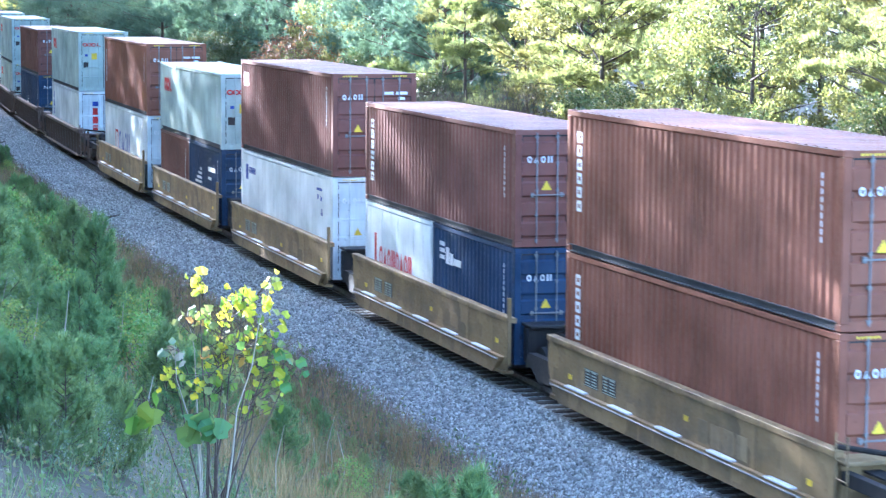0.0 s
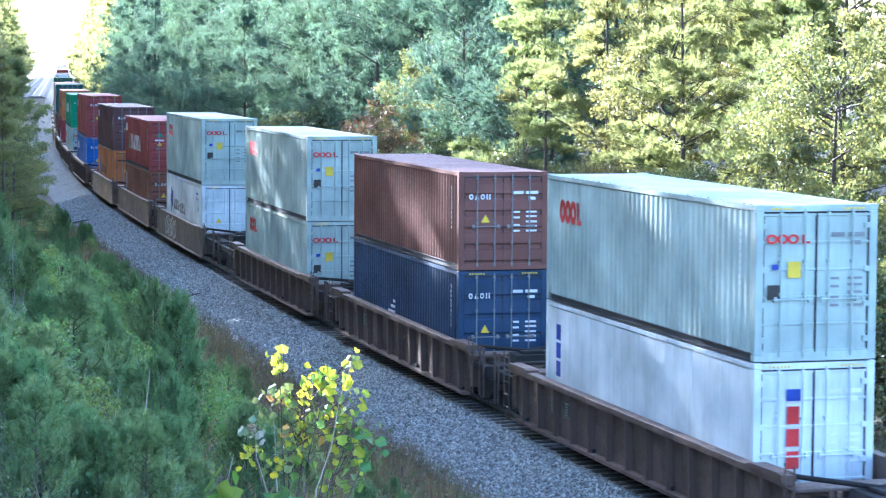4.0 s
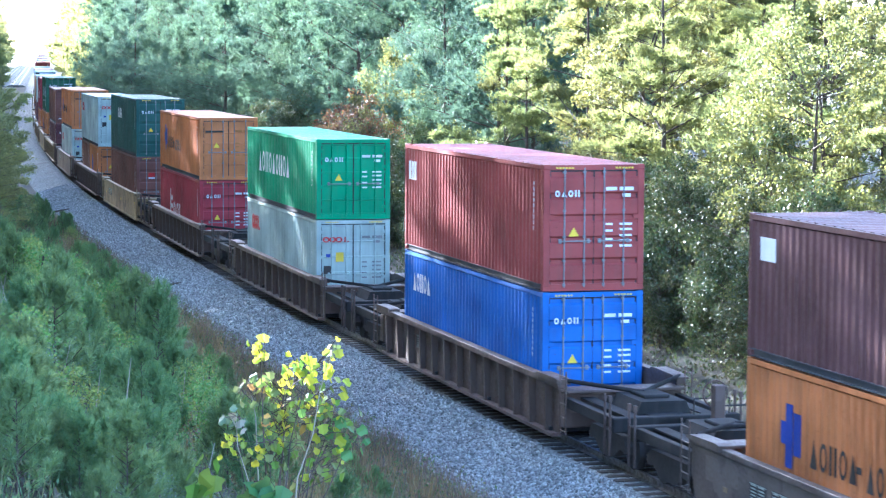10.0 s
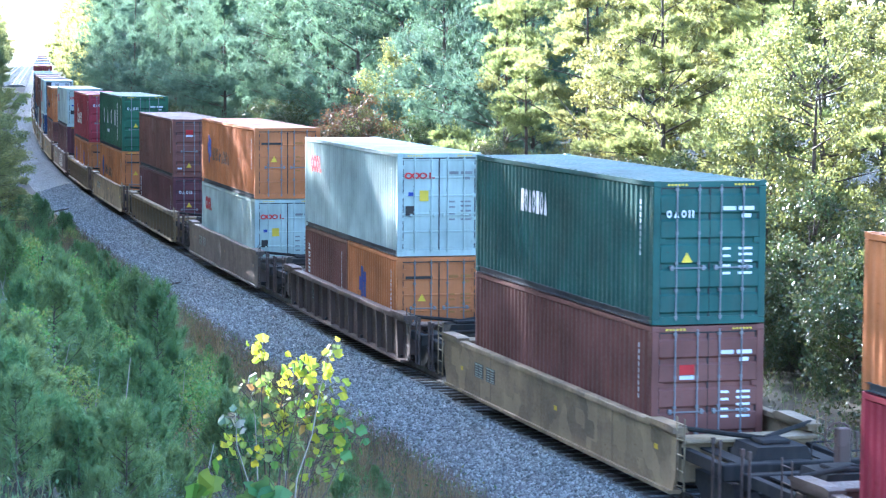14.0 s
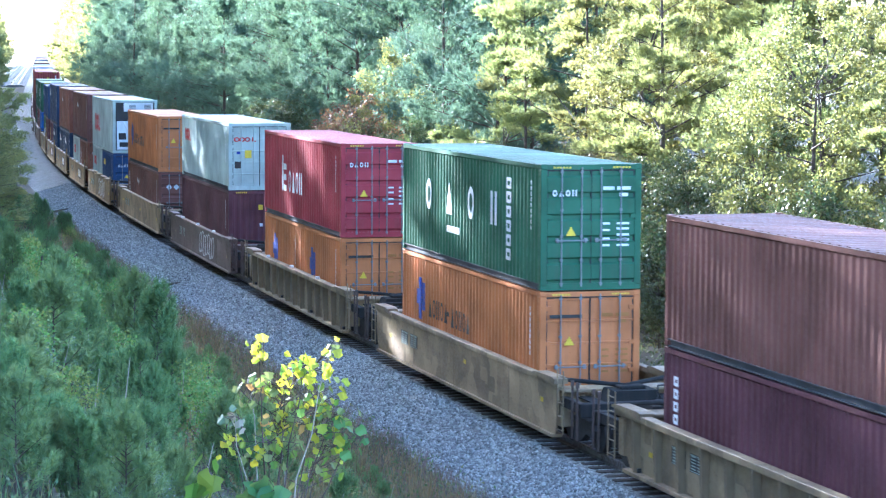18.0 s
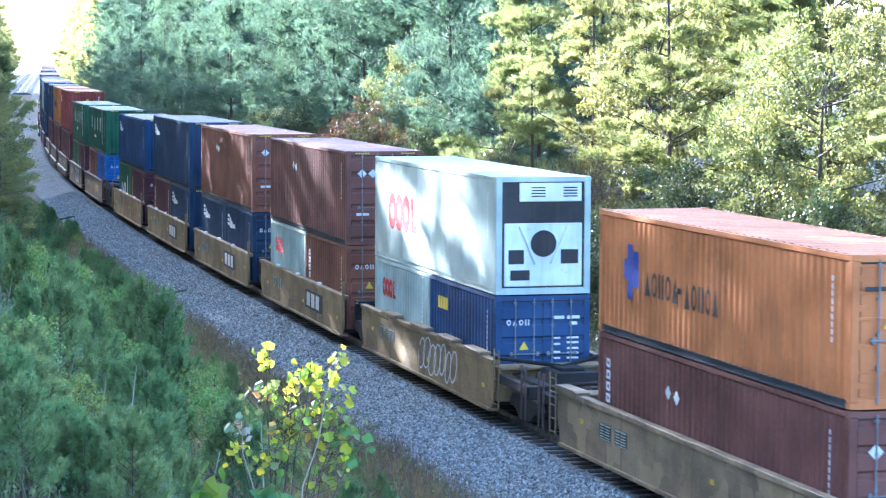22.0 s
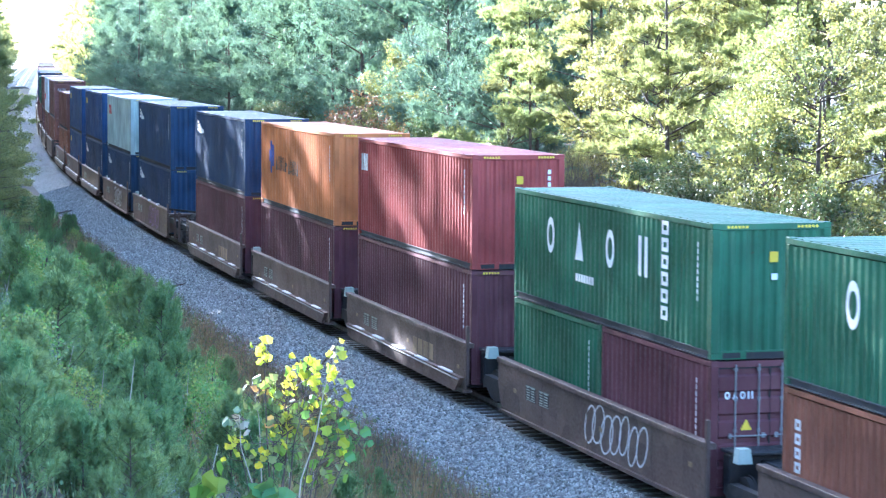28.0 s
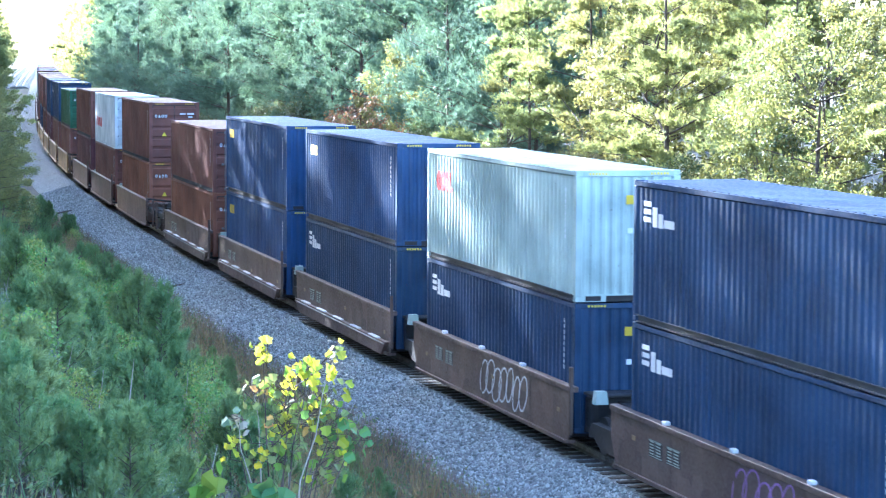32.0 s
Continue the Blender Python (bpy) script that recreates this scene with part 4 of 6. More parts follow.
def well_car(kind, key, a, b, near_free, far_free, extras, far=False):
    """kind: A (short, joined), S (long, smooth sides), R (long, ribbed sides). a, b: from the middle to the joint before and behind."""
    style = {"A": "smooth-sided", "S": "smooth-sided", "R": "rib-sided"}[kind]
    car = tagged(new("well_car"), "%s %s double-stack well car rolling on the track" % (CAR_WORD[key], style), "rail car", "cars of the train")
    half = min(a, b) - (1.15 if kind == "A" else 1.7)
    half = min(half, 6.75 if kind == "A" else 8.1)
    sill = painted(shape(("sill", kind, round(half, 1)), lambda: sill_mesh(round(half, 1), {"R": 0.5, "S": 0.25, "A": 0.3}[kind], kind == "R")), key)
    face = SILL_FACE[kind == "R"]
    half = round(half, 1)
    for sx in (1, -1):
        side = under("side_sill", sill, car, pose(0, 0, 0, 0, 0, 0 if sx > 0 else 180))
        if not far and kind == "R":
            rib = painted(shape("rib", lambda: Build().prism([(-SILL_X - 0.01, SILL_LOW + 0.05), (-SILL_X + 0.131, SILL_LOW + 0.05), (-SILL_X + 0.131, SILL_TOP - 0.14), (-SILL_X - 0.05, SILL_TOP - 0.14)], "y", -0.05, 0.05).mesh("rib", MAT["white"])), key)
            n = int(half / 0.62)
            for i in range(n):
                under("rib", rib, side, pose(0, (i - (n - 1) / 2) * 2 * (half - 1.0) / (n - 1), 0))
        elif not far:
            seam = painted(shape("seam", lambda: Build().box(-SILL_X + 0.006, -SILL_X + 0.013, -0.04, 0.04, SILL_LOW + 0.05, SILL_TOP - 0.12).mesh("seam", MAT["white"])), key)
            for y in (-half * 0.55, 0.2, half * 0.5):
                under("seam", seam, side, pose(0, y, 0))
        for y in (-half + 0.75, half - 0.75):
            wedge = painted(shape("wedge", lambda: Build().prism([(-0.8, SILL_TOP - 0.05), (0.8, SILL_TOP - 0.01), (0.8, SILL_TOP + 0.03), (0.6, SILL_TOP + 0.07), (-0.6, SILL_TOP + 0.09), (-0.8, SILL_TOP + 0.06)], "x", -SILL_X - 0.1, -SILL_X + 0.22).mesh("guide_plate", MAT["white"])), key)
            if kind != "A":
                under("guide_plate", wedge, side, pose(0, y, 0))
    cross = shape("cross_bearer", lambda: Build().box(-1.4, 1.4, -0.12, 0.12, 0.22, 0.34).mesh("cross_bearer", MAT["black"]))
    for y in np.linspace(-half + 1.0, half - 1.0, 1 if far else 4):
        under("cross_bearer", cross, car, pose(0, y, 0))
    for sign, reach, free in ((-1, a, near_free), (1, b, far_free)):
        y0, y1 = half - 0.25, reach - (0.42 if free else 0.16)
        ln = round(y1 - y0, 1)
        dark = "black" if kind == "A" and not free else "deck"
        end = pose(0, sign * y0, 0) @ (Matrix.Identity(4) if sign > 0 else pose(0, 0, 0, 0, 0, 180))
        wide = 1.05 if kind == "A" and not free else 1.38
        bulk = painted(shape(("bulkhead", wide), lambda: Build().box(-wide, wide, 0, 0.32, 0.45, 1.22, 0.02).box(-wide, wide, -0.12, 0.55, 1.24, 1.31, 0.015).mesh("end_bulkhead", MAT["white"])), key if wide > 1.1 else "black")
        platform = under("end_bulkhead", bulk, car, end, "grimy end bulkhead over the truck")
        centre = painted(shape(("centre_sill", ln), lambda: Build().box(-0.42, 0.42, 0.3, ln, 0.72, 1.12, 0.02).mesh("centre_sill", MAT["white"])), dark)
        under("centre_sill", centre, car, end)
        if wide > 1.1:
            beam = painted(shape("end_beam", lambda: Build().box(-1.42, 1.42, -0.28, 0, 0.85, 1.16, 0.02).mesh("end_beam", MAT["white"])), dark)
            under("end_beam", beam, car, end @ pose(0, ln, 0), "dark end beam with a worn top")
            side_beam = painted(shape(("side_beam", ln), lambda: Build().box(-0.08, 0.08, 0.3, ln - 0.26, 0.92, 1.14, 0.01).mesh("side_beam", MAT["white"])), dark)
            for x in (-1.3, 1.3):
                under("side_beam", side_beam, car, end @ pose(x, 0, 0))
            lip = shape(("cross_pipe", ln), lambda: Build().tube((-1.4, 0.12, 1.5), (0.1, ln * 0.5, 1.42), 0.05, None, 8).tube((0.1, ln * 0.5, 1.42), (1.4, 0.12, 1.5), 0.05, None, 8).mesh("cross_pipe", MAT["deck"]))
            under("cross_pipe", lip, car, end, "dark bent pipe across the end")
            hump = shape(("draft_housing", ln), lambda: Build().prism([(-0.62, 1.08), (0.62, 1.08), (0.5, 1.36), (-0.5, 1.36)], "y", ln * 0.35, ln * 0.78).box(-0.3, 0.3, ln * 0.42, ln * 0.66, 1.36, 1.44, 0.02).mesh("draft_housing", MAT["deck"]))
            under("draft_housing", hump, car, end, "grimy housing over the truck")
            stake = painted(shape("corner_stake", lambda: Build().tube((0, 0, 0.35), (0, 0, 1.62), 0.028, None, 6).box(-0.034, 0.034, -0.034, 0.034, 1.5, 1.62).mesh("corner_stake", MAT["carrust"])), "carrust")
            for x, dy in ((-1.46, -0.1), (-1.46, -0.42), (1.46, -0.1), (1.46, -0.42)):
                under("corner_stake", stake, car, end @ pose(x, ln + dy, 0), "rusty upright grab iron with a worn pale top")
            tread = painted(shape(("walkway", ln), lambda: Build().box(-0.15, 0.15, 0.34, ln - 0.3, 1.1, 1.135).mesh("walkway", MAT["white"])), "deck")
            for x in (-0.86, 0.86):
                under("walkway", tread, car, end @ pose(x, 0, 0), "grimy steel walkway")
        if kind == "A" and not free and sign < 0:
            pad = None if key == "yellow" else shape("bearing_pad", lambda: Build().prism([(-0.15, 1.14), (0.15, 1.14), (0.11, 1.42), (-0.11, 1.42)], "y", -0.12, 0.12).mesh("bearing_pad", MAT["pale"]))
            if pad:
                under("bearing_pad", pad, car, pose(-0.95, -(half + 0.45), 0), "pale box on the joint")
            post = painted(shape("end_post", lambda: Build().box(-0.04, 0.04, -0.05, 0.05, 0.4, 1.9, 0.01).mesh("end_post", MAT["white"])), key)
            under("end_post", post, car, pose(-SILL_X, -half + 0.05, 0))
        if free:
            cp = shape("coupler", lambda: Build().box(-0.11, 0.11, 0, 0.62, 0.72, 0.95, 0.03).box(-0.2, 0.2, 0.36, 0.66, 0.68, 1.0, 0.05).mesh("coupler", MAT["wheel"]))
            under("coupler", cp, car, pose(0, sign * (reach - 0.62), 0) @ (Matrix.Identity(4) if sign > 0 else pose(0, 0, 0, 0, 0, 180)), "dark knuckle coupler")
            hose = shape("hose", lambda: Build().tube((0.35, 0, 0.75), (0.32, 0.3, 0.4), 0.03).tube((0.32, 0.3, 0.4), (0.12, 0.5, 0.38), 0.03).mesh("air_hose", MAT["black"]))
            under("air_hose", hose, car, pose(0, sign * (reach - 0.5), 0) @ (Matrix.Identity(4) if sign > 0 else pose(0, 0, 0, 0, 0, 180)))
            truck(car, sign * (reach - 1.75))
        if free or kind != "A":
            lad = painted(shape("ladder", ladder_mesh), key)
            for x in (-1.47, 1.47):
                under("ladder", lad, car, pose(x, sign * (half + 0.24), 0))
            rail_me = shape("grab_rail", lambda: Build().tube((-0.4, 0, 1.1), (-0.4, 0, 1.5), 0.018).tube((-0.4, 0, 1.5), (0.4, 0, 1.5), 0.018).tube((0.4, 0, 1.5), (0.4, 0, 1.1), 0.018).mesh("grab_rail", MAT["black"]))
            under("grab_rail", rail_me, car, pose(0.8, sign * (y1 - 0.12), 0))
        if free and sign > 0:
            wheel = shape("brake_wheel", brake_wheel)
            under("brake_wheel", wheel, car, pose(0.45, sign * (y1 - 0.05), 1.75), "rusty brake wheel")
            under("brake_stand", shape("brake_stand", lambda: Build().box(0.33, 0.57, -0.12, 0.1, 1.05, 1.95, 0.02).mesh("brake_stand", MAT["carrust"])), car, pose(0, sign * (y1 - 0.2), 0))
        if not free and sign > 0:
            truck(car, reach)
    if "bars" in extras and not far:
        chord = painted(shape(("lower_chord", half), lambda: Build().prism([(-half + 0.9, SILL_LOW - 0.04), (half - 0.9, SILL_LOW - 0.04), (half - 0.35, 0.56), (-half + 0.35, 0.56)], "x", -SILL_X - 0.1, -SILL_X + 0.01).mesh("lower_chord", MAT["white"])), key)
        pipe = shape(("brake_pipe", half), lambda: Build().tube((-SILL_X - 0.125, -half + 0.5, 0.5), (-SILL_X - 0.125, half - 0.5, 0.5), 0.022, None, 6).mesh("brake_pipe", MAT["steel"]))
        me = shape("sill_step", lambda: Build().box(-SILL_X - 0.13, -SILL_X + 0.0, -0.5, 0.5, 0.562, 0.6, 0.01).mesh("sill_step", MAT["mark_white"]))
        for sx in (0, 180):
            under("lower_chord", chord, car, pose(0, 0, 0, 0, 0, sx), "ledge-like lower chord of the well")
        under("brake_pipe", pipe, car, None, "pale worn pipe along the chord")
        for y in (-half * 0.72, -half * 0.36, 0, half * 0.36, half * 0.72):
            under("sill_step", me, car, pose(0, y, 0), "white-painted ledge")
    if "slabs" in extras:
        me = painted(shape("cover_slab", lambda: Build().box(-SILL_X - 0.07, -SILL_X + 0.2, -0.78, 0.78, SILL_TOP + 0.002, SILL_TOP + 0.09, 0.02).mesh("cover_slab", MAT["white"])), "cartan")
        for y in (-half * 0.75, -half * 0.38, half * 0.02, half * 0.5):
            under("cover_slab", me, car, pose(0, y, 0), "tan cover on the top chord")
    if "clips" in extras:
        me = shape("lug", lambda: Build().box(-SILL_X - 0.02, -SILL_X + 0.1, -0.09, 0.09, SILL_TOP, SILL_TOP + 0.08, 0.015).mesh("lug", MAT["mark_white"]))
        for y in (-half * 0.45, half * 0.05, half * 0.55):
            under("lug", me, car, pose(0, y, 0), "small white stacking lug")
    if "logo" in extras:
        me = shape("car_logo", lambda: blocks([(-1.35, 1.35, 0.55, 1.15)], 0.004).mesh("car_logo", MAT["black"]))
        me2 = shape("car_word", lambda: blocks(word(-1.1, 0.63, 0.44, 3, 1.1, 0.5), 0.004).mesh("car_word", MAT["mark_white"]))
        under("logo_plate", me, car, pose(face - 0.001, -half * 0.35, 0, 0, 0, -90), "black owner's plate")
        tagged(under("logo_lettering", me2, car, pose(face - 0.006, -half * 0.35, 0, 0, 0, -90), "white letter bars"), kind="stuff")
    if "name" in extras:
        me = shape("car_name", lambda: blocks(word(-1.1, 0.62, 0.42, 4, 1.0, 0.3), 0.004).mesh("car_name", MAT["cartan"]))
        tagged(under("owner_name", me, car, pose(face - 0.001, -half * 0.35, 0, 0, 0, -90), "faded yellow letter bars"), kind="stuff")
    if "tag" in extras or "violet" in extras:
        g = Build()
        for i in range(7):
            cx, cz, rx, rz = -2.0 + i * 0.52, 0.82 + 0.08 * math.sin(i * 2.1), 0.3 + 0.06 * math.sin(i), 0.42
            ring = [(cx + rx * math.cos(c) + 0.12 * math.sin(c), cz + rz * math.sin(c)) for c in np.linspace(0, 2 * math.pi, 17)]
            for (x0, z0), (x1, z1) in zip(ring, ring[1:]):
                g.tube((x0, 0, z0), (x1, 0, z1), 0.03, None, 4, False)
        me = g.mesh("spray_paint", MAT["mark_violet" if "violet" in extras else "mark_white"])
        tagged(under("spray_paint", me, car, pose(face - 0.002, half * (0.3 if key == "cargrey" else -0.3), 0, 0, 0, -90) @ Matrix.Diagonal((1, 0.15, 1, 1)), "sprayed scrawl of overlapping loops"), kind="stuff")
    if far:
        return car
    dot = shape("reflector", lambda: Build().box(-0.01, 0.002, -0.09, 0.09, 0.84, 0.94).mesh("reflector", MAT["mark_yellow"]))
    for y in (-half * 0.86, -half * 0.1, half * 0.8):
        under("reflector", dot if key in ("yellow", "cartan") else painted(dot, "cartan"), car, pose(face, y, random.uniform(-0.2, 0.1)), "faded yellow reflector patch")
    plate = shape("stencil_plate", lambda: Build().box(-0.36, 0.36, -0.004, 0.002, 0.72, 1.08).mesh("stencil_plate", MAT["black"]))
    small = shape("stencil", lambda: blocks([(x, x + w, z, z + 0.025) for z in (0.78, 0.84, 0.9, 0.96, 1.02) for x, w in ((-0.3, 0.22), (0.02, 0.26))] + [(-0.34, 0.34, 0.735, 0.75), (-0.34, 0.34, 1.05, 1.065)], 0.003).mesh("stencil", MAT["grey"]))
    for y in (half * 0.62, half * 0.62 - 0.95):
        holder = under("stencil_plate", plate, car, pose(face - 0.001, y, 0, 0, 0, -90), "black plate of small white lettering bars")
        tagged(under("stencil", small, holder, pose(0, -0.004, 0)), kind="stuff")
    return car


def brake_wheel():
    b = Build()
    for i in range(16):
        c0, c1 = 2 * math.pi * i / 16, 2 * math.pi * (i + 1) / 16
        b.tube((0.27 * math.cos(c0), 0, 0.27 * math.sin(c0)), (0.27 * math.cos(c1), 0, 0.27 * math.sin(c1)), 0.02, None, 5)
    for i in range(5):
        c0 = 2 * math.pi * i / 5
        b.tube((0, 0, 0), (0.27 * math.cos(c0), 0, 0.27 * math.sin(c0)), 0.015, None, 4)
    return b.mesh("brake_wheel", MAT["carrust"])


# The train, from the front: where the upper box's rear end stands at the start (metres along the line), the car, the boxes.
TRAIN = """
-2.27 A.yellow.bars+name 40.H.redbrown.d.column 40.H.redbrown.d.column
13.12 A.yellow.bars 40.S.brown.d.column 20.S.white.d.yang 20.S.navy.d.line
28.76 A.yellow.bars 40.H.brown.d.plate 40.H.white.p.cronos+small_blue
44.27 A.yellow.bars 40.S.pale.p.oocl 20.S.brown.d. 20.S.navy.d.wing20
59.75 A.yellow.bars+name 40.H.redbrown.d.column_low 40.H.white.p.csav+csav_box
81.48 R.carbrown. 40.H.grey.p.oocl 40.H.white.p.tal
101.15 R.carbrown. 40.S.brown.d. 40.H.navy.d.wing
120.57 R.carbrown. 40.H.grey.p.oocl 40.H.grey.p.oocl
144.34 S.cargrey.tag 40.H.grey.p.oocl 40.H.white.p.hapag+hapag_word+small_blue
163.88 S.cargrey. 40.S.brickred.d.hyundai+hyundai_tri+plate 40.S.redbrown.d.column_low
183.5 S.cargrey.name 40.S.darkbrown.d.plate 40.H.orange.p.hapag+hapag_word
207.29 R.carbrown. 40.H.brickred.d.cai 40.H.skyblue.d.seaco
230.75 R.carbrown. 40.S.emerald.p.evergreen 40.H.grey.p.oocl
254.24 R.carbrown. 40.S.orange.p.hapag+hapag_word 40.H.red.d.kline_low
275.74 S.cartan. 40.H.teal.d.capital 40.H.brown.d.talplate
295.61 R.carbrown. 40.H.pale.p.oocl 20.S.brown.d.column_low 20.S.orange.p.hapag
316.69 S.cargrey. 40.S.orange.p.hapag+hapag_word 40.H.pale.p.oocl
337.45 R.cartan. 40.S.brown.d.talplate 40.S.maroon.d.column_low
357.37 S.cartan. 40.H.green.d.uasc+uasc_bar 40.H.orange.p.hapag+hapag_word
377.09 R.cartan.clips 40.H.red.d.kline 20.S.orange.p.hapag 20.S.orange.p.hapag
396.76 S.carrust.tag+clips 40.S.pale.p.oocl 40.H.maroon.f.
416.71 S.cartan.name 40.S.orange.p.hapag+hapag_word 40.S.brown.d.hazard+column_low
436.37 A.yellow.tag+slabs 40.H.pale.r.oocl_big 20.S.pale.p.oocl 20.S.blue.d.gold
452.28 A.yellow.logo+clips 40.H.brown.d.hazard 20.S.pale.p.oocl 20.S.redbrown.d.column_low
468.12 A.yellow.logo+clips 40.H.redbrown.d.hazard 20.S.navy.d.line 20.S.navy.d.line
483.83 A.yellow.logo+clips 40.H.navy.f.line 20.S.maroon.d.goldcol 20.S.navy.f.line
499.59 A.yellow.clips 40.S.blue.f.line 20.S.green.d.uasc20 20.S.maroon.d.goldcol
519.39 A.carrust.name 40.S.green.f.uasc+uasc_bar 20.S.redbrown.d.column_low 20.S.skyblue.d.
534.84 A.carrust.tag 40.S.green.f.uasc+uasc_bar 20.S.green.d. 20.S.maroon.d.
550.56 A.carrust.bars+name 40.H.brickred.f.cai 40.H.maroon.f.
565.96 A.carrust.bars 40.H.orange.f.hapag+hapag_word 40.H.maroon.f.
581.47 A.carrust.bars+name 40.H.navy.f.line 40.H.maroon.f.
601.40 A.carrust.violet+clips 40.H.navy.f.line 40.H.navy.f.line
617.15 A.carbrown.tag+clips 40.H.pale.f.oocl 40.H.navy.f.line
632.59 A.carrust.bars 40.H.blue.f.gold 40.H.navy.f.line
647.97 A.carrust.bars 40.H.blue.f.gold 40.H.blue.f.gold
663.45 A.carrust.bars 40.S.brown.d. 40.S.redbrown.d.
683.5 A.carrust.bars 40.H.brown.d. 40.H.redbrown.d.
699.3 A.carrust.bars 40.H.white.d.yang 40.H.brown.d.
714.7 A.carrust.bars 40.H.brown.d. 40.H.maroon.d.
733.7 A.yellow.bars 40.S.green.d. 40.H.brown.d.
749.2 A.yellow.bars 40.H.navy.d.line 40.H.brown.d.
764.7 A.yellow.bars 40.H.navy.d. 40.H.maroon.d.
780.2 A.yellow.bars 40.H.brown.d. 40.H.brown.d.
795.7 A.yellow.bars 40.H.redbrown.d. 40.H.navy.d.
815.5 A.carrust.bars 40.H.brown.d. 40.H.brown.d.
831.0 A.carrust.bars 40.S.pale.d.oocl 40.H.brown.d.
846.5 A.carrust.bars 40.H.maroon.d. 40.H.navy.d.
862.0 A.carrust.bars 40.H.navy.d. 40.H.brown.d.
877.5 A.carrust.bars 40.H.brown.d. 40.H.brown.d.
897.3 R.carbrown. 40.H.brown.d. 40.H.maroon.d.
917.0 R.carbrown. 40.H.grey.d.oocl 40.H.brown.d.
936.7 R.carbrown. 40.H.brown.d. 40.H.navy.d.
"""
ROLLING = []          # (thing, metres along the line at the start, height)


def build_train():
    rows = [r.split() for r in TRAIN.strip().splitlines()]
    mid = [float(r[0]) + 6.096 for r in rows]
    for i, r in enumerate(rows):
        kind, key, extras = r[1].split(".")
        before = mid[i] - mid[i - 1] if i else 19.6
        after = mid[i + 1] - mid[i] if i + 1 < len(rows) else 19.6
        free = [d > 17 if kind == "A" else True for d in (before, after)]
        car = well_car(kind, key, before / 2, after / 2, *free, extras.split("+"), i > 36)
        ROLLING.append((car, mid[i], 0.0))
        lower = r[3:]
        h_low = HIGH if lower[0].split(".")[1] == "H" else LOW
        if len(lower) == 2:
            for spec, dy in zip(lower, (3.067, -3.067)):
                ROLLING.append((container(spec, i > 36), mid[i] + dy, 0.35))
        else:
            ROLLING.append((container(lower[0], i > 36), mid[i], 0.35))
        ROLLING.append((container(r[2], i > 36), mid[i], 0.35 + h_low + 0.02))


build_train()

# ---- trees ----


def blades(centres, ways, length, width, rng, spread=0.9, per=10):
    """Tufts of needles: thin triangles that fan out from each centre about its way."""
    n = len(centres)
    c = np.repeat(centres, per, 0)
    w = np.repeat(ways, per, 0) + rng.normal(0, spread * 0.6, (n * per, 3))
    w /= np.linalg.norm(w, axis=1, keepdims=True) + 1e-9
    side = np.cross(w, rng.normal(0, 1, (n * per, 3)))
    side /= np.linalg.norm(side, axis=1, keepdims=True) + 1e-9
    ln = length * rng.uniform(0.7, 1.2, (n * per, 1))
    v = np.stack([c - side * width / 2, c + side * width / 2, c + w * ln], 1).reshape(-1, 3)
    return v, np.arange(len(v)).reshape(-1, 3)


def leaves(centres, ways, size, rng, ratio=0.7):
    """Leaves: folded rhombs."""
    n = len(centres)
    w = ways + rng.normal(0, 0.7, (n, 3))
    w /= np.linalg.norm(w, axis=1, keepdims=True) + 1e-9
    side = np.cross(w, rng.normal(0, 1, (n, 3)))
    side /= np.linalg.norm(side, axis=1, keepdims=True) + 1e-9
    up = np.cross(side, w)
    s = size * rng.uniform(0.65, 1.25, (n, 1))
    a, b = centres, centres + w * s
    m = centres + w * s * 0.45 - up * s * 0.12
    v = np.stack([a, m + side * s * ratio / 2, b, m - side * s * ratio / 2], 1).reshape(-1, 3)
    return v, np.arange(len(v)).reshape(-1, 4)


def fast_mesh(name, v, f, mat):
    me = bpy.data.meshes.new(name)
    k = f.shape[1]
    me.vertices.add(len(v))
    me.vertices.foreach_set("co", np.asarray(v, np.float32).ravel())
    me.loops.add(f.size)
    me.loops.foreach_set("vertex_index", np.asarray(f, np.int32).ravel())
    me.polygons.add(len(f))
    me.polygons.foreach_set("loop_start", np.arange(len(f), dtype=np.int32) * k)
    me.materials.append(mat)
    me.update(calc_edges=True)
    return me


def wood_mesh(name, limbs):
    b = Build()
    for p, q, r0, r1 in limbs:
        b.tube(p, q, r0, r1, 7 if r0 > 0.06 else 4, False)
    return mesh_of(name, b.v, b.f, MAT["bark"], True)


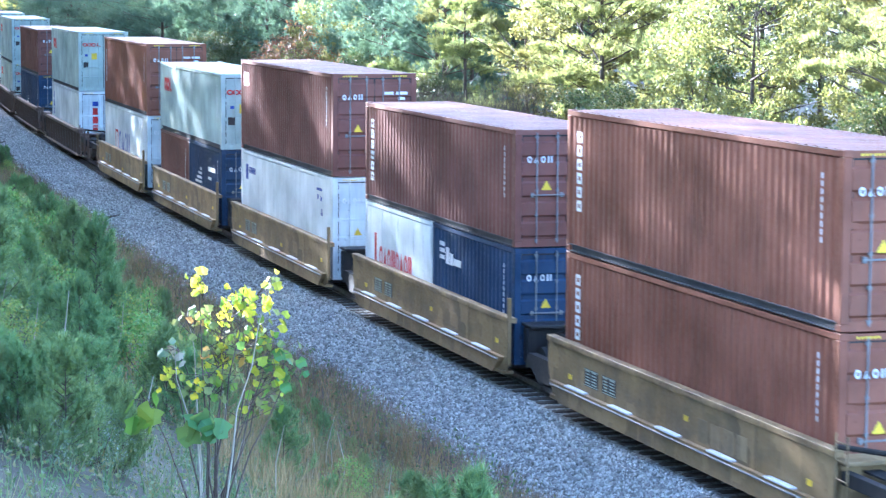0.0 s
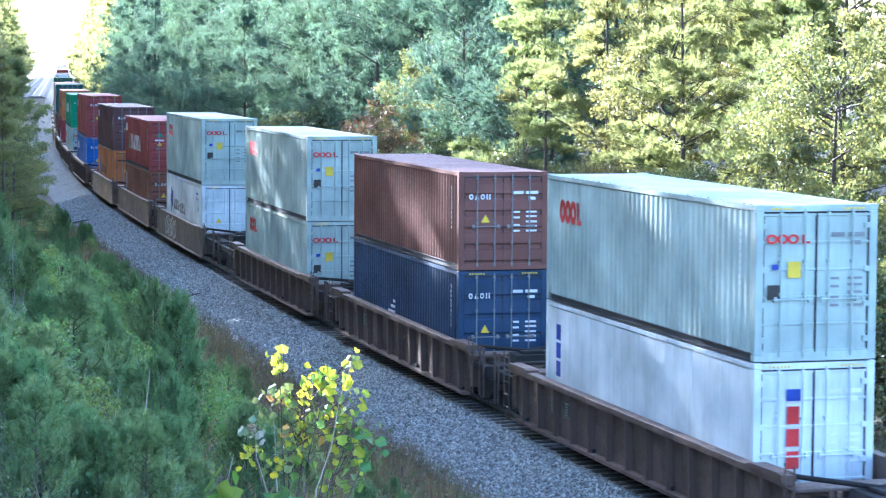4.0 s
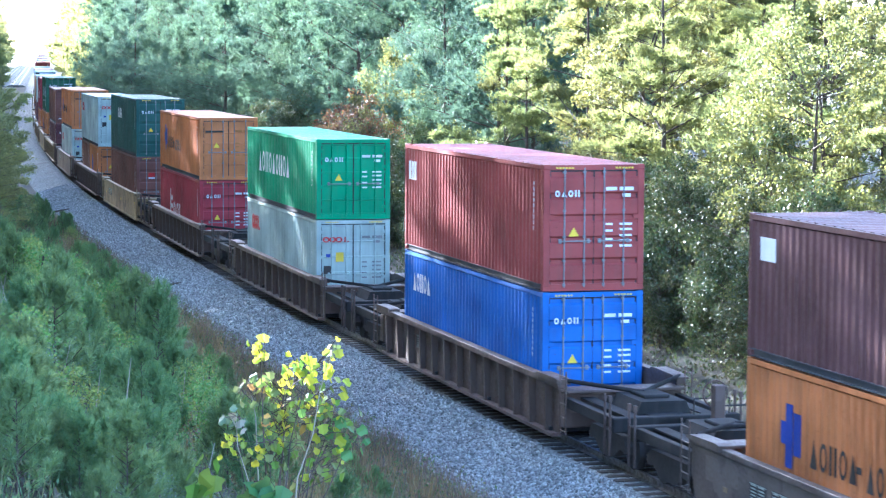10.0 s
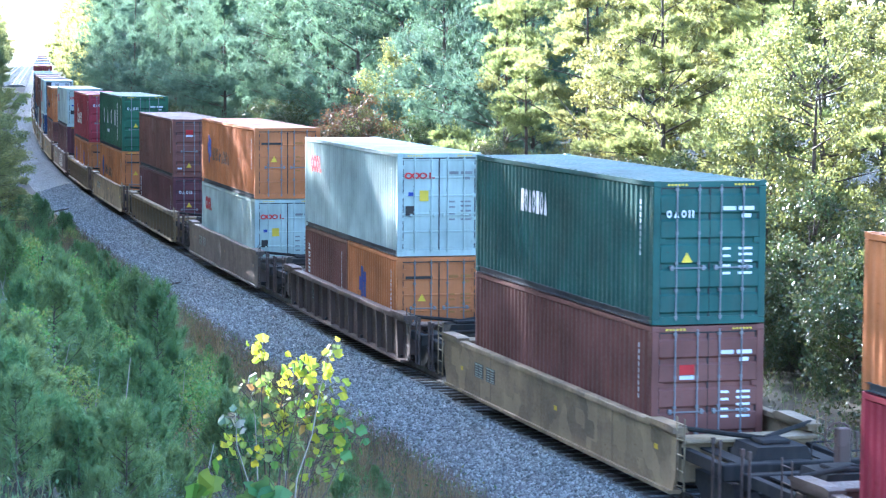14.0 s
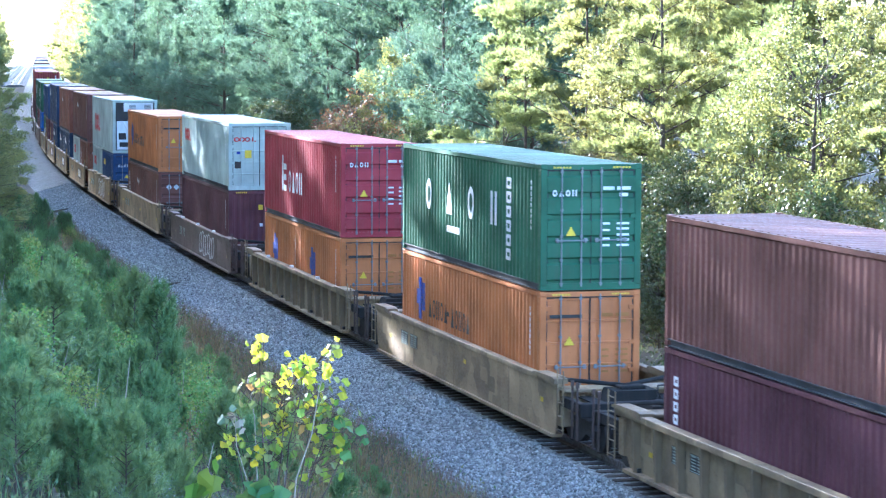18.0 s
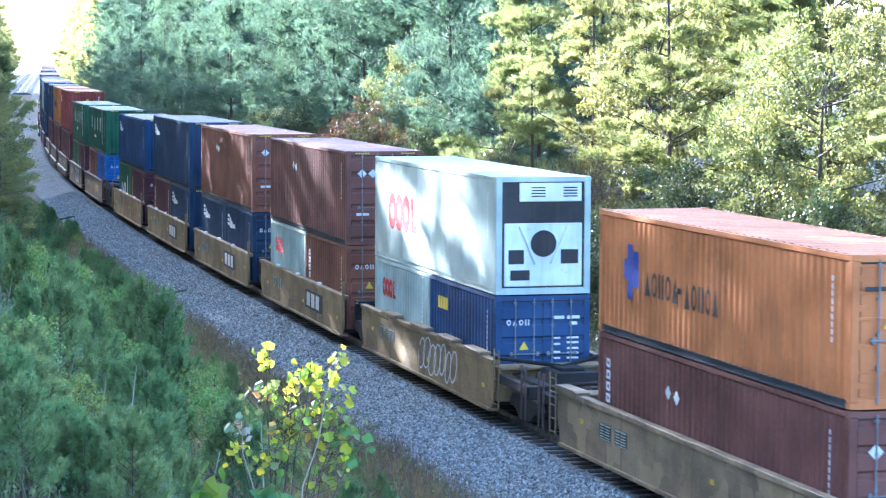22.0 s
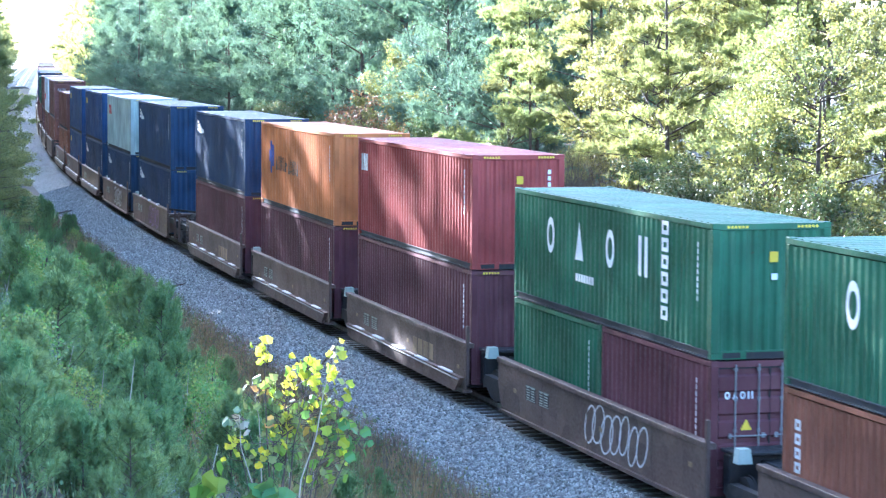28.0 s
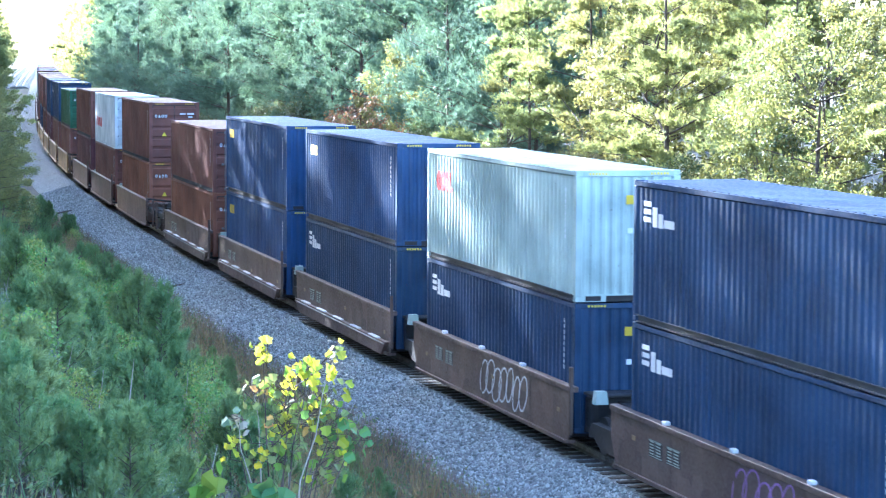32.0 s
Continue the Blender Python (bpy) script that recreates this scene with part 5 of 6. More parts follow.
def pine_shapes(seed, height, reach, low, mat="pine", tufts=1300, needle=0.24, width=0.022, per=11, twigs=True, thick=0.07):
    """A loblolly pine: whorls of rising limbs, tufted at the ends, an open uneven crown."""
    rng = np.random.default_rng(seed)
    limbs, spots, ways = [], [], []
    lean = rng.normal(0, 0.25, 2)
    axis = lambda z: Vector((lean[0] * (z / height) ** 2, lean[1] * (z / height) ** 2, z))
    k = 8
    r0 = 0.0085 * height
    for i in range(k):
        z0, z1 = height * i / k, height * (i + 1) / k
        limbs.append((axis(z0), axis(z1), r0 * (1 - 0.9 * i / k), r0 * (1 - 0.9 * (i + 1) / k)))
    z = low
    while z < height - 0.2:
        t = (z - low) / (height - low)
        r = reach * (1 - t) ** 0.6 * (0.75 + 0.35 * math.sin(t * 7 + seed)) * (0.55 + 0.45 * min(1, t * 4))
        for j in range(rng.integers(2, 5)):
            a = rng.uniform(0, 2 * math.pi)
            ln = r * rng.uniform(0.5, 1.3) + 0.25
            p = axis(z)
            up = rng.uniform(-0.05, 0.4) + 0.5 * t
            q = p + Vector((math.cos(a), math.sin(a), up)) * ln
            limbs.append((p, q, (0.014 + 0.008 * ln) * min(1, height / 9), 0.008 * min(1, height / 7)))
            for m in range(max(2, int(ln * 1.3))):
                f = rng.uniform(0.22, 1.05)
                s = p.lerp(q, f) + Vector((*rng.normal(0, 0.08 + 0.13 * ln * (1.1 - abs(f - 0.6)), 2), rng.normal(0.05, 0.08)))
                spots.append(s)
                ways.append((s - p).normalized() * 0.9 + Vector((0, 0, 0.55)))
                if height > 5 and twigs:
                    limbs.append((p.lerp(q, f * 0.85), s, 0.009, 0.004))
        z += rng.uniform(0.4, 0.85) * height / 13
    spots, ways = np.array([tuple(s) for s in spots]), np.array([tuple(w) for w in ways])
    pick = rng.integers(0, len(spots), tufts)
    size = rng.uniform(0.5, 1.3, (len(spots), 1))[pick]
    c = spots[pick] + rng.normal(0, 1, (tufts, 3)) * size * np.array([0.27, 0.27, thick]) * min(1.0, height / 8)
    v, f = blades(c, ways[pick], needle, width, rng, 1.0, per)
    return wood_mesh("pine_trunk", limbs), fast_mesh("pine_crown", v, f, MAT[mat])


def seedling_shapes(seed, height, shoots=34, needles=60):
    """A young pine: rising side shoots round a leader, each one a brush of long soft needles."""
    rng = np.random.default_rng(seed)
    limbs = [(Vector((0, 0, 0)), Vector((0, 0, height)), 0.022, 0.006)]
    c, w = [], []
    for i in range(shoots):
        t = (i + 0.5) / shoots
        a, z = i * 2.4 + rng.normal(0, 0.4), height * (0.06 + 0.86 * t)
        out = (0.62 * (1 - t) ** 0.8 + 0.07) * rng.uniform(0.6, 1.25)
        p = Vector((0, 0, z - 0.05))
        q = p + Vector((math.cos(a) * out, math.sin(a) * out, out * rng.uniform(0.35, 0.9)))
        tip = q + Vector((math.cos(a) * 0.07, math.sin(a) * 0.07, rng.uniform(0.14, 0.3)))
        limbs += [(p, q, 0.009, 0.006), (q, tip, 0.006, 0.003)]
        n = int(needles * rng.uniform(0.6, 1.3))
        f = rng.uniform(-0.9, 1.0, (n, 1))
        along = np.where(f > 0, np.array(q) + f * np.array(tip - q), np.array(q) + (-f) * np.array(p - q) * 0.6)
        c.append(along)
        w.append(np.tile(np.array((tip - q).normalized()) * 0.8, (n, 1)))
    n = 110
    c.append(np.stack([np.zeros(n), np.zeros(n), height * rng.uniform(0.8, 1.02, n)], -1))
    w.append(np.tile([0, 0, 0.9], (n, 1)))
    v, f = blades(np.concatenate(c), np.concatenate(w), 0.17, 0.017, rng, 0.95, 4)
    return wood_mesh("pine_trunk", limbs), fast_mesh("pine_crown", v, f, MAT["young_pine"])


def broad_shapes(seed, height, reach, low, mat="broad", count=9000, size=0.15, clumps=70):
    """A broad-leaved tree: forked limbs and a crown of leaf clumps with gaps."""
    rng = np.random.default_rng(seed)
    limbs, spots = [], []
    lean = 0.4 * min(1.0, height / 9)
    top = Vector((rng.normal(0, lean), rng.normal(0, lean), height * 0.8))
    limbs.append((Vector((0, 0, 0)), top * 0.45, 0.014 * height, 0.01 * height))
    limbs.append((top * 0.45, top, 0.01 * height, 0.02))
    for i in range(clumps):
        t = rng.uniform(0.12, 0.95)
        p = top * t
        a = rng.uniform(0, 2 * math.pi)
        zz = low + (height - low) * rng.beta(1.5, 1.5)
        prof = math.sin(math.pi * min(0.97, 0.12 + 0.85 * (zz - low) / (height - low))) ** 0.6
        rr = reach * prof * rng.uniform(0.45, 1.1)
        q = Vector((math.cos(a) * rr, math.sin(a) * rr, zz))
        if i % 2 == 0:
            limbs.append((Vector((0, 0, max(0.3, min(zz - 0.6, height * 0.75)))) + Vector((p.x, p.y, 0)) * 0.5, q, 0.035 * min(1.0, height / 6), 0.008 * min(1.0, height / 4)))
        spots.append((q, rng.uniform(0.35, 0.8) * min(1.0, 0.15 + height / 4)))
    n = count // clumps
    cs, ws = [], []
    for q, r in spots:
        d = rng.normal(0, 1, (n, 3))
        d /= np.linalg.norm(d, axis=1, keepdims=True)
        cs.append(np.array(q) + d * r * rng.uniform(0.3, 1.0, (n, 1)) * np.array([1, 1, 0.75]))
        ws.append(d + np.array([0, 0, -0.2]))
    v, f = leaves(np.concatenate(cs), np.concatenate(ws), size, rng)
    return wood_mesh("tree_trunk", limbs), fast_mesh("tree_crown", v, f, MAT[mat])


def plant(name, shapes, x, y, scale, label, category, group, turn=None, sink=0.1):
    root = tagged(new(name), label, category, group)
    wood, crown = under("trunk", shapes[0], root), under("crown", shapes[1], root)
    if category in ("bush", "weed"):
        tagged(wood, kind="stuff")
        tagged(crown, kind="stuff")
    z = float(ground_z(np.array([x]), np.array([y]))[0]) - sink
    root.matrix_basis = pose(x, y, z, 0, 0, random.uniform(0, 360) if turn is None else turn) @ Matrix.Diagonal((scale, scale, scale * random.uniform(0.92, 1.08), 1))
    return root


def at_line(s, side):
    x, y, m = on_line(s, side)
    return x, y


PINES = [pine_shapes(11 + i, 14.0, 3.3, 1.2 + 0.5 * (i % 3), tufts=5600, needle=0.24, width=0.03, per=10, thick=0.11) for i in range(5)]
BROADS = [broad_shapes(31 + i, 9.5, 3.1, 0.8, count=21000, clumps=64, size=0.1) for i in range(4)]
BLUE_PINES = [pine_shapes(111 + i, 15.0, 3.3, 1.2, "blue_pine", tufts=5200, needle=0.26, width=0.03, per=10, thick=0.24) for i in range(4)]
REDS = [broad_shapes(41, 6.0, 2.2, 0.6, "autumn", 4500)]
SHRUBS = [broad_shapes(51 + i, 3.2, 1.7, 0.2, "laurel", 7500, 0.1, 36) for i in range(3)]
LAURELS = [broad_shapes(55 + i, 6.0, 2.2, 0.3, "laurel", 15000, 0.11, 60) for i in range(3)]
FAR_PINES = [pine_shapes(61 + i, 15.0, 3.3, 2.0, tufts=800, needle=0.5, width=0.085, per=7) for i in range(3)]
BANK_FAR = [pine_shapes(121 + i, 15.0, 3.2, 1.5, tufts=800, needle=0.6, width=0.12, per=7, twigs=False) for i in range(3)]
HAZY = [pine_shapes(131 + i, 15.0, 3.3, 1.5, tufts=330, needle=0.9, width=0.17, per=6, twigs=False) for i in range(3)]
OPEN_PINES = [pine_shapes(81 + i, 15.0, 2.6, 4.5, tufts=780, needle=0.28, width=0.04, per=9) for i in range(4)]
TALL_PINES = [pine_shapes(141 + i, 15.0, 2.5, 9.2, tufts=1000, needle=0.28, width=0.045, per=9) for i in range(3)]
YOUNG = [seedling_shapes(71 + i, 1.5 + 0.25 * i, 26 + 5 * i) for i in range(5)]
FRESH = [broad_shapes(91 + i, 1.5, 0.5, 0.1, "fresh_leaf", 2600, 0.055, 22) for i in range(3)]
DUSTY = [broad_shapes(95 + i, 1.3, 0.42, 0.1, "dusty_leaf", 1500, 0.035, 26) for i in range(3)]

def stand_of(name, spots, shapes, label):
    """A far stand of trees, joined: nobody could count them."""
    rng, parts = np.random.default_rng(2), {}
    for k in (0, 1):
        vs, fs, n = [], [], 0
        for x, y, scale in spots:
            me = shapes[rng.integers(0, len(shapes))][k]
            co = np.empty(len(me.vertices) * 3, np.float32)
            me.vertices.foreach_get("co", co)
            co = co.reshape(-1, 3) * scale
            a = rng.uniform(0, 6.28)
            co = np.stack([co[:, 0] * math.cos(a) - co[:, 1] * math.sin(a), co[:, 0] * math.sin(a) + co[:, 1] * math.cos(a), co[:, 2]], -1)
            co += (x, y, float(ground_z(np.array([x]), np.array([y]))[0]) - 0.2)
            ix = np.empty(len(me.loops), np.int32)
            me.loops.foreach_get("vertex_index", ix)
            vs.append(co)
            fs.append(ix.reshape(len(me.polygons), -1) + n)
            n += len(co)
        parts[k] = fast_mesh(name, np.concatenate(vs), np.concatenate(fs), shapes[0][k].materials[0])
    root = tagged(new(name), label, "trees", kind="stuff")
    tagged(under("trunks", parts[0], root), kind="stuff")
    tagged(under("crowns", parts[1], root), kind="stuff")


def bare_shape():
    rng = np.random.default_rng(23)
    limbs = []

    def grow(p, way, ln, r, depth):
        q = p + way * ln
        limbs.append((p, q, r, r * 0.65))
        if depth:
            for k in range(4 if depth > 1 else 3):
                w = (way + Vector(rng.normal(0, 0.42, 3)) + Vector((0, 0, 0.12))).normalized()
                grow(p.lerp(q, rng.uniform(0.45, 1.0)), w, ln * rng.uniform(0.5, 0.85), r * 0.6, depth - 1)

    for i in range(5):
        a = rng.uniform(0, 6.28)
        grow(Vector((0, 0, 0)), Vector((0.3 * math.cos(a), 0.3 * math.sin(a), 1)).normalized(), 2.4, 0.03, 4)
    made = []
    for name, some in (("bare_stems", [l for l in limbs if l[2] > 0.008]), ("bare_twigs", [l for l in limbs if l[2] <= 0.008])):
        me = wood_mesh(name, some)
        me.materials.clear()
        me.materials.append(MAT["twig"])
        made.append(me)
    return made


BARE = bare_shape()
LABEL = {"blue": "tall bluish dark green pine standing in the shaded wood", "pine": "tall loblolly pine with tufted green needles in the wood", "broad": "broad-leaved tree with sunlit green leaves in the wood",
         "tall": "very tall pine with a bare trunk and a high crown", "laurel": "low tree with dark glossy leaves at the wood's edge",
         "red": "small tree turning red-brown among the pines", "shrub": "leafy green shrub at the wood's edge", "far": "tall pine in the far wood beside the track",
         "young": "young pine seedling with soft blue-green needles on the bank"}


SHADE_Y, SHADE_TOP = (30, 53, 71, 124, 170), (17.5, 18.6, 17.6, 15.0, 13.5)    # how high the near wood stands, along the line


def wood():
    rng = random.Random(3)
    # the wood behind the train: mixed near by, dark pines that close in on the line farther off
    edge = lambda s: np.interp(s, (0, 110, 300, 520), (12.5, 12.5, 8.3, 7.4))
    s = 12.0
    while s < 330:
        x, y = at_line(s, edge(s) + rng.uniform(-1.2, 2.2))
        if s > 75 + rng.uniform(-15, 25):
            plant("pine_tree", rng.choice(BLUE_PINES), x, y, rng.uniform(0.95, 1.25), LABEL["blue"], "tree", "trees of the wood")
        elif rng.random() < 0.72:
            plant("pine_tree", rng.choice(PINES), x, y, rng.uniform(0.85, 1.1), LABEL["pine"], "tree", "trees of the wood")
        else:
            plant("broadleaf_tree", rng.choice(BROADS), x, y, rng.uniform(0.85, 1.2), LABEL["broad"], "tree", "trees of the wood")
        s += rng.uniform(2.7, 4.6) * (1 + s / 300)
    s = 8.0
    while s < 350:
        x, y = at_line(s, edge(s) + 6 + rng.uniform(-2, 2.5))
        blue = s > 70
        plant("pine_tree", rng.choice(BLUE_PINES if blue else PINES), x, y, rng.uniform(1.0, 1.35), LABEL["blue" if blue else "pine"], "tree", "trees of the wood")
        s += rng.uniform(2.8, 4.6) * (1 + s / 300)
    s, spots = 8.0, []
    while s < 420:
        spots.append((*at_line(s, edge(s) + 14.5 + rng.uniform(-3, 5)), rng.uniform(1.0, 1.3)))
        s += rng.uniform(3.5, 6)
    for k in range(70):
        spots.append((*at_line(rng.uniform(10, 420), rng.uniform(35, 44)), rng.uniform(1.1, 1.4)))
    stand_of("deep_wood", spots, FAR_PINES, "shady pine wood behind the wood's edge")
    s = 10.0
    while s < 120:
        if not 44 < s < 60:
            x, y = at_line(s, 10.6 + rng.uniform(-0.6, 1.2))
            plant("laurel_tree", rng.choice(LAURELS), x, y, rng.uniform(0.6, 1.05), LABEL["laurel"], "tree", "trees of the wood")
        s += rng.uniform(2.2, 3.8)
    s = 10.0
    while s < 200:
        x, y = at_line(s, 9.6 + rng.uniform(-1.2, 1.2))
        plant("shrub", rng.choice(SHRUBS), x, y, rng.uniform(0.7, 1.3), LABEL["shrub"], "shrub", "shrubs at the wood's edge")
        s += rng.uniform(1.5, 3.0)
    for s, side in ((86, 10.8), (90, 11.2), (94, 11.6)):
        x, y = at_line(s, side)
        plant("red_tree", REDS[0], x, y, rng.uniform(0.9, 1.1), LABEL["red"], "tree", "trees of the wood")
    # far woods on both hands of the line
    s, spots = 330.0, []
    while s < 1100:
        for side in (edge(s) + 0.5, edge(s) + 7, edge(s) + 16):
            spots.append((*at_line(s, side + rng.uniform(-0.8, 3)), rng.uniform(1.15, 1.6)))
        for side in ((-12.5, -17, -24) if s < 560 else (-17, -24, -32)):
            spots.append((*at_line(s, side + rng.uniform(-3, 1)), rng.uniform(1.1, 1.5)))
        s += rng.uniform(5, 9)
    stand_of("far_woods", spots, HAZY, "hazy pine woods far along the line")
    # the wood on the near bank, which throws the broken shade over the train: a dense low edge, tall open pines behind
    def crossing(x, y):
        """Where the sun's ray to the sapling's top passes over a place: how far off it, and how high."""
        d = (y - 23) / 0.766
        return abs(x + 1.65 + 0.643 * d), 5.45 + 0.404 * d

    behind = []           # what stands past the near bank, joined below
    for first, gap, back in ((26, 2.2, 0.0), (24, 2.8, 3.5)):
        y = first
        while y < 330:
            xx = min(-0.2 * y - 3.6, np.interp(y, LY, LX) - 7.8) - rng.uniform(0, 2.0) - back
            base = float(ground_z(np.array([xx]), np.array([y]))[0])
            top = np.interp(y, SHADE_Y, SHADE_TOP) + rng.uniform(-1.2, 0.8) if y < 170 else 11.5
            off, high = crossing(xx, y)
            if off < 3.2:
                top = min(top, high - 0.5)
            if y > 95:
                behind.append((xx, y, (top - base) / 15))
            elif top - base > 3:
                plant("pine_tree", rng.choice(PINES), xx, y, (top - base) / 14, LABEL["pine"], "tree", "trees of the near bank")
            y += gap * rng.uniform(0.8, 1.3) * (1 if y < 150 else 1.7)
    for first, last, gap, back, lo, hi in ((33, 330, 7.5, 2.0, 1.75, 2.05), (30, 330, 10.5, 8.0, 1.8, 2.1), (66, 100, 16.0, 5.0, 1.8, 2.1), (47, 92, 9.0, 3.5, 1.5, 1.75)):
        y = first
        while y < last:
            xx = min(-0.2 * y - 4.0, np.interp(y, LY, LX) - 7.8) - rng.uniform(0, 2.5) - back
            if y > 140:
                behind.append((xx, y, rng.uniform(lo, hi)))
            elif crossing(xx, y)[0] > 4.0 or y > 75:
                plant("pine_tree", rng.choice(OPEN_PINES), xx, y, rng.uniform(lo, hi), LABEL["pine"], "tree", "trees of the near bank")
            y += gap * rng.uniform(0.7, 1.5) * (1 if y < 140 else 0.95)
    y = 51.0
    while y < 145:
        xx = -0.2 * y - 5.0 - rng.uniform(0, 2)
        base = float(ground_z(np.array([xx]), np.array([y]))[0])
        plant("pine_tree", rng.choice(PINES), xx, y, (np.interp(y, (78, 100, 140), (23, 21.5, 18.5)) + rng.uniform(-1.5, 1.5) - base) / 14, LABEL["pine"], "tree", "trees of the near bank")
        y += rng.uniform(6.0, 9.5) if y < 78 else rng.uniform(17.0, 24.0)
    y = 48.0
    while y < 140:
        xx = -0.2 * y - 6.5 - rng.uniform(0, 4)
        if crossing(xx, y)[0] > 4.0 or y > 75:
            plant("pine_tree", rng.choice(TALL_PINES), xx, y, np.interp(y, (50, 130), (2.4, 2.0)) * rng.uniform(0.96, 1.06), LABEL["tall"], "tree", "trees of the near bank")
        y += rng.uniform(4.5, 8.0)
    y = 150.0
    while y < 430:
        behind.append((np.interp(y, LY, LX) - rng.uniform(16.5, 20) + (3 if y > 310 else 0), y, rng.uniform(1.55, 1.8)))
        y += rng.uniform(4, 7)
    stand_of("bank_wood", behind, BANK_FAR, "tall shady pines along the bank farther off")
    # broad-leaved bushes at the bank's edge
    y = 21.0
    while y < 48:
        xx = -0.19 * y - 2.4 - rng.uniform(0, 1.3)
        base = float(ground_z(np.array([xx]), np.array([y]))[0])
        off, high = crossing(xx, y)
        tall = min(4.4, high - base - 0.2) if off < 1.4 else rng.uniform(3.6, 4.6)
        if tall > 1.2:
            plant("broadleaf_tree", rng.choice(BROADS), xx, y, tall / 9.5, LABEL["broad"], "tree", "trees of the near bank")
        y += rng.uniform(0.9, 1.7)
    # low trees at the bank's far end
    for x, y, size in ((-19.9, 104, 0.62), (-20.9, 111, 0.58), (-22.4, 118, 0.6), (-23.6, 126, 0.62), (-25.4, 136, 0.66), (-21.5, 108, 0.7), (-24.5, 120, 0.72), (-27.6, 148, 0.7), (-28.5, 142, 0.8)):
        if y % 2:
            plant("broadleaf_tree", rng.choice(BROADS), x, y, size * 1.2, LABEL["broad"], "tree", "trees of the near bank")
        else:
            plant("pine_tree", rng.choice(PINES), x, y, size, LABEL["pine"], "tree", "trees of the near bank")
    # bare grey-brown shrubs in a gap of the wood
    for s, side in ((47, 10.0), (50.5, 10.6), (54, 9.9), (57.5, 10.7), (61, 10.2)):
        x, y = at_line(s, side)
        root = tagged(new("bare_shrub"), "tall bare shrub of grey-brown twigs before the wood", "shrub", "bare shrubs")
        under("stems", BARE[0], root)
        tagged(under("bare_crown", BARE[1], root), kind="stuff")
        root.matrix_basis = pose(x, y, float(ground_z(np.array([x]), np.array([y]))[0]) - 0.1, 0, 0, rng.uniform(0, 360)) @ Matrix.Diagonal((1.1, 1.1, rng.uniform(0.9, 1.1), 1))


def bank():
    rng = random.Random(8)
    far_bank = {"young": [], "fresh": []}
    for i in range(470):
        y = 27 + 103 * rng.random() ** 1.15
        q = rng.uniform(5.9, 19)
        x = np.interp(y, LY, LX) - q
        if x < -0.2 * y - 2 or (y < 36 and x > -4.0):
            continue
        size = min(1.0, 0.4 + (q - (6.4 if y < 70 else 5.5)) * 0.16) * rng.uniform(0.5, 1.15) * (0.8 if y < 50 else 1.0)
        kind = rng.random()
        if y > 72:
            far_bank["young" if kind < 0.7 else "fresh"].append((x, y, size))
        elif kind < 0.56:
            plant("young_pine", rng.choice(YOUNG), x, y, size, LABEL["young"], "young pine", "young pines on the bank", None, 0.03)
        elif kind < 0.84:
            plant("leafy_bush", rng.choice(FRESH), x, y, size * 1.2, "small bright green bush among the young pines", "bush", "bushes on the bank", None, 0.03)
        else:
            plant("dusty_weed", rng.choice(DUSTY), x, y, size * 1.1, "tall weed with small dusty grey-green leaves", "weed", "tall weeds on the bank", None, 0.03)


    for i in range(110):
        y = rng.uniform(84, 150)
        q = rng.uniform(4.9, 8.5)
        far_bank["young" if i % 4 else "fresh"].append((np.interp(y, LY, LX) - q, y, rng.uniform(0.35, 0.75)))
    stand_of("far_seedlings", far_bank["young"], YOUNG, "thicket of young pines farther along the bank")
    stand_of("far_bushes", far_bank["fresh"], FRESH, "low green bushes farther along the bank")
    for i in range(66):
        y = rng.uniform(20.5, 29)
        x = rng.uniform(-0.19 * y - 0.6, -2.7)
        if i % 4:
            plant("young_pine", rng.choice(YOUNG), x, y, rng.uniform(0.36, 0.6), LABEL["young"], "young pine", "young pines on the bank", None, 0.03)
        else:
            plant("dusty_weed", rng.choice(DUSTY), x, y, rng.uniform(0.4, 0.6), "tall weed with small dusty grey-green leaves", "weed", "tall weeds on the bank", None, 0.03)
    for x, y, size in ((1.0, 27.0, 1.15), (0.1, 26.0, 0.65)):
        plant("young_pine", YOUNG[1], x, y, size, LABEL["young"], "young pine", "young pines on the bank", None, 0.03)


wood()
bank()


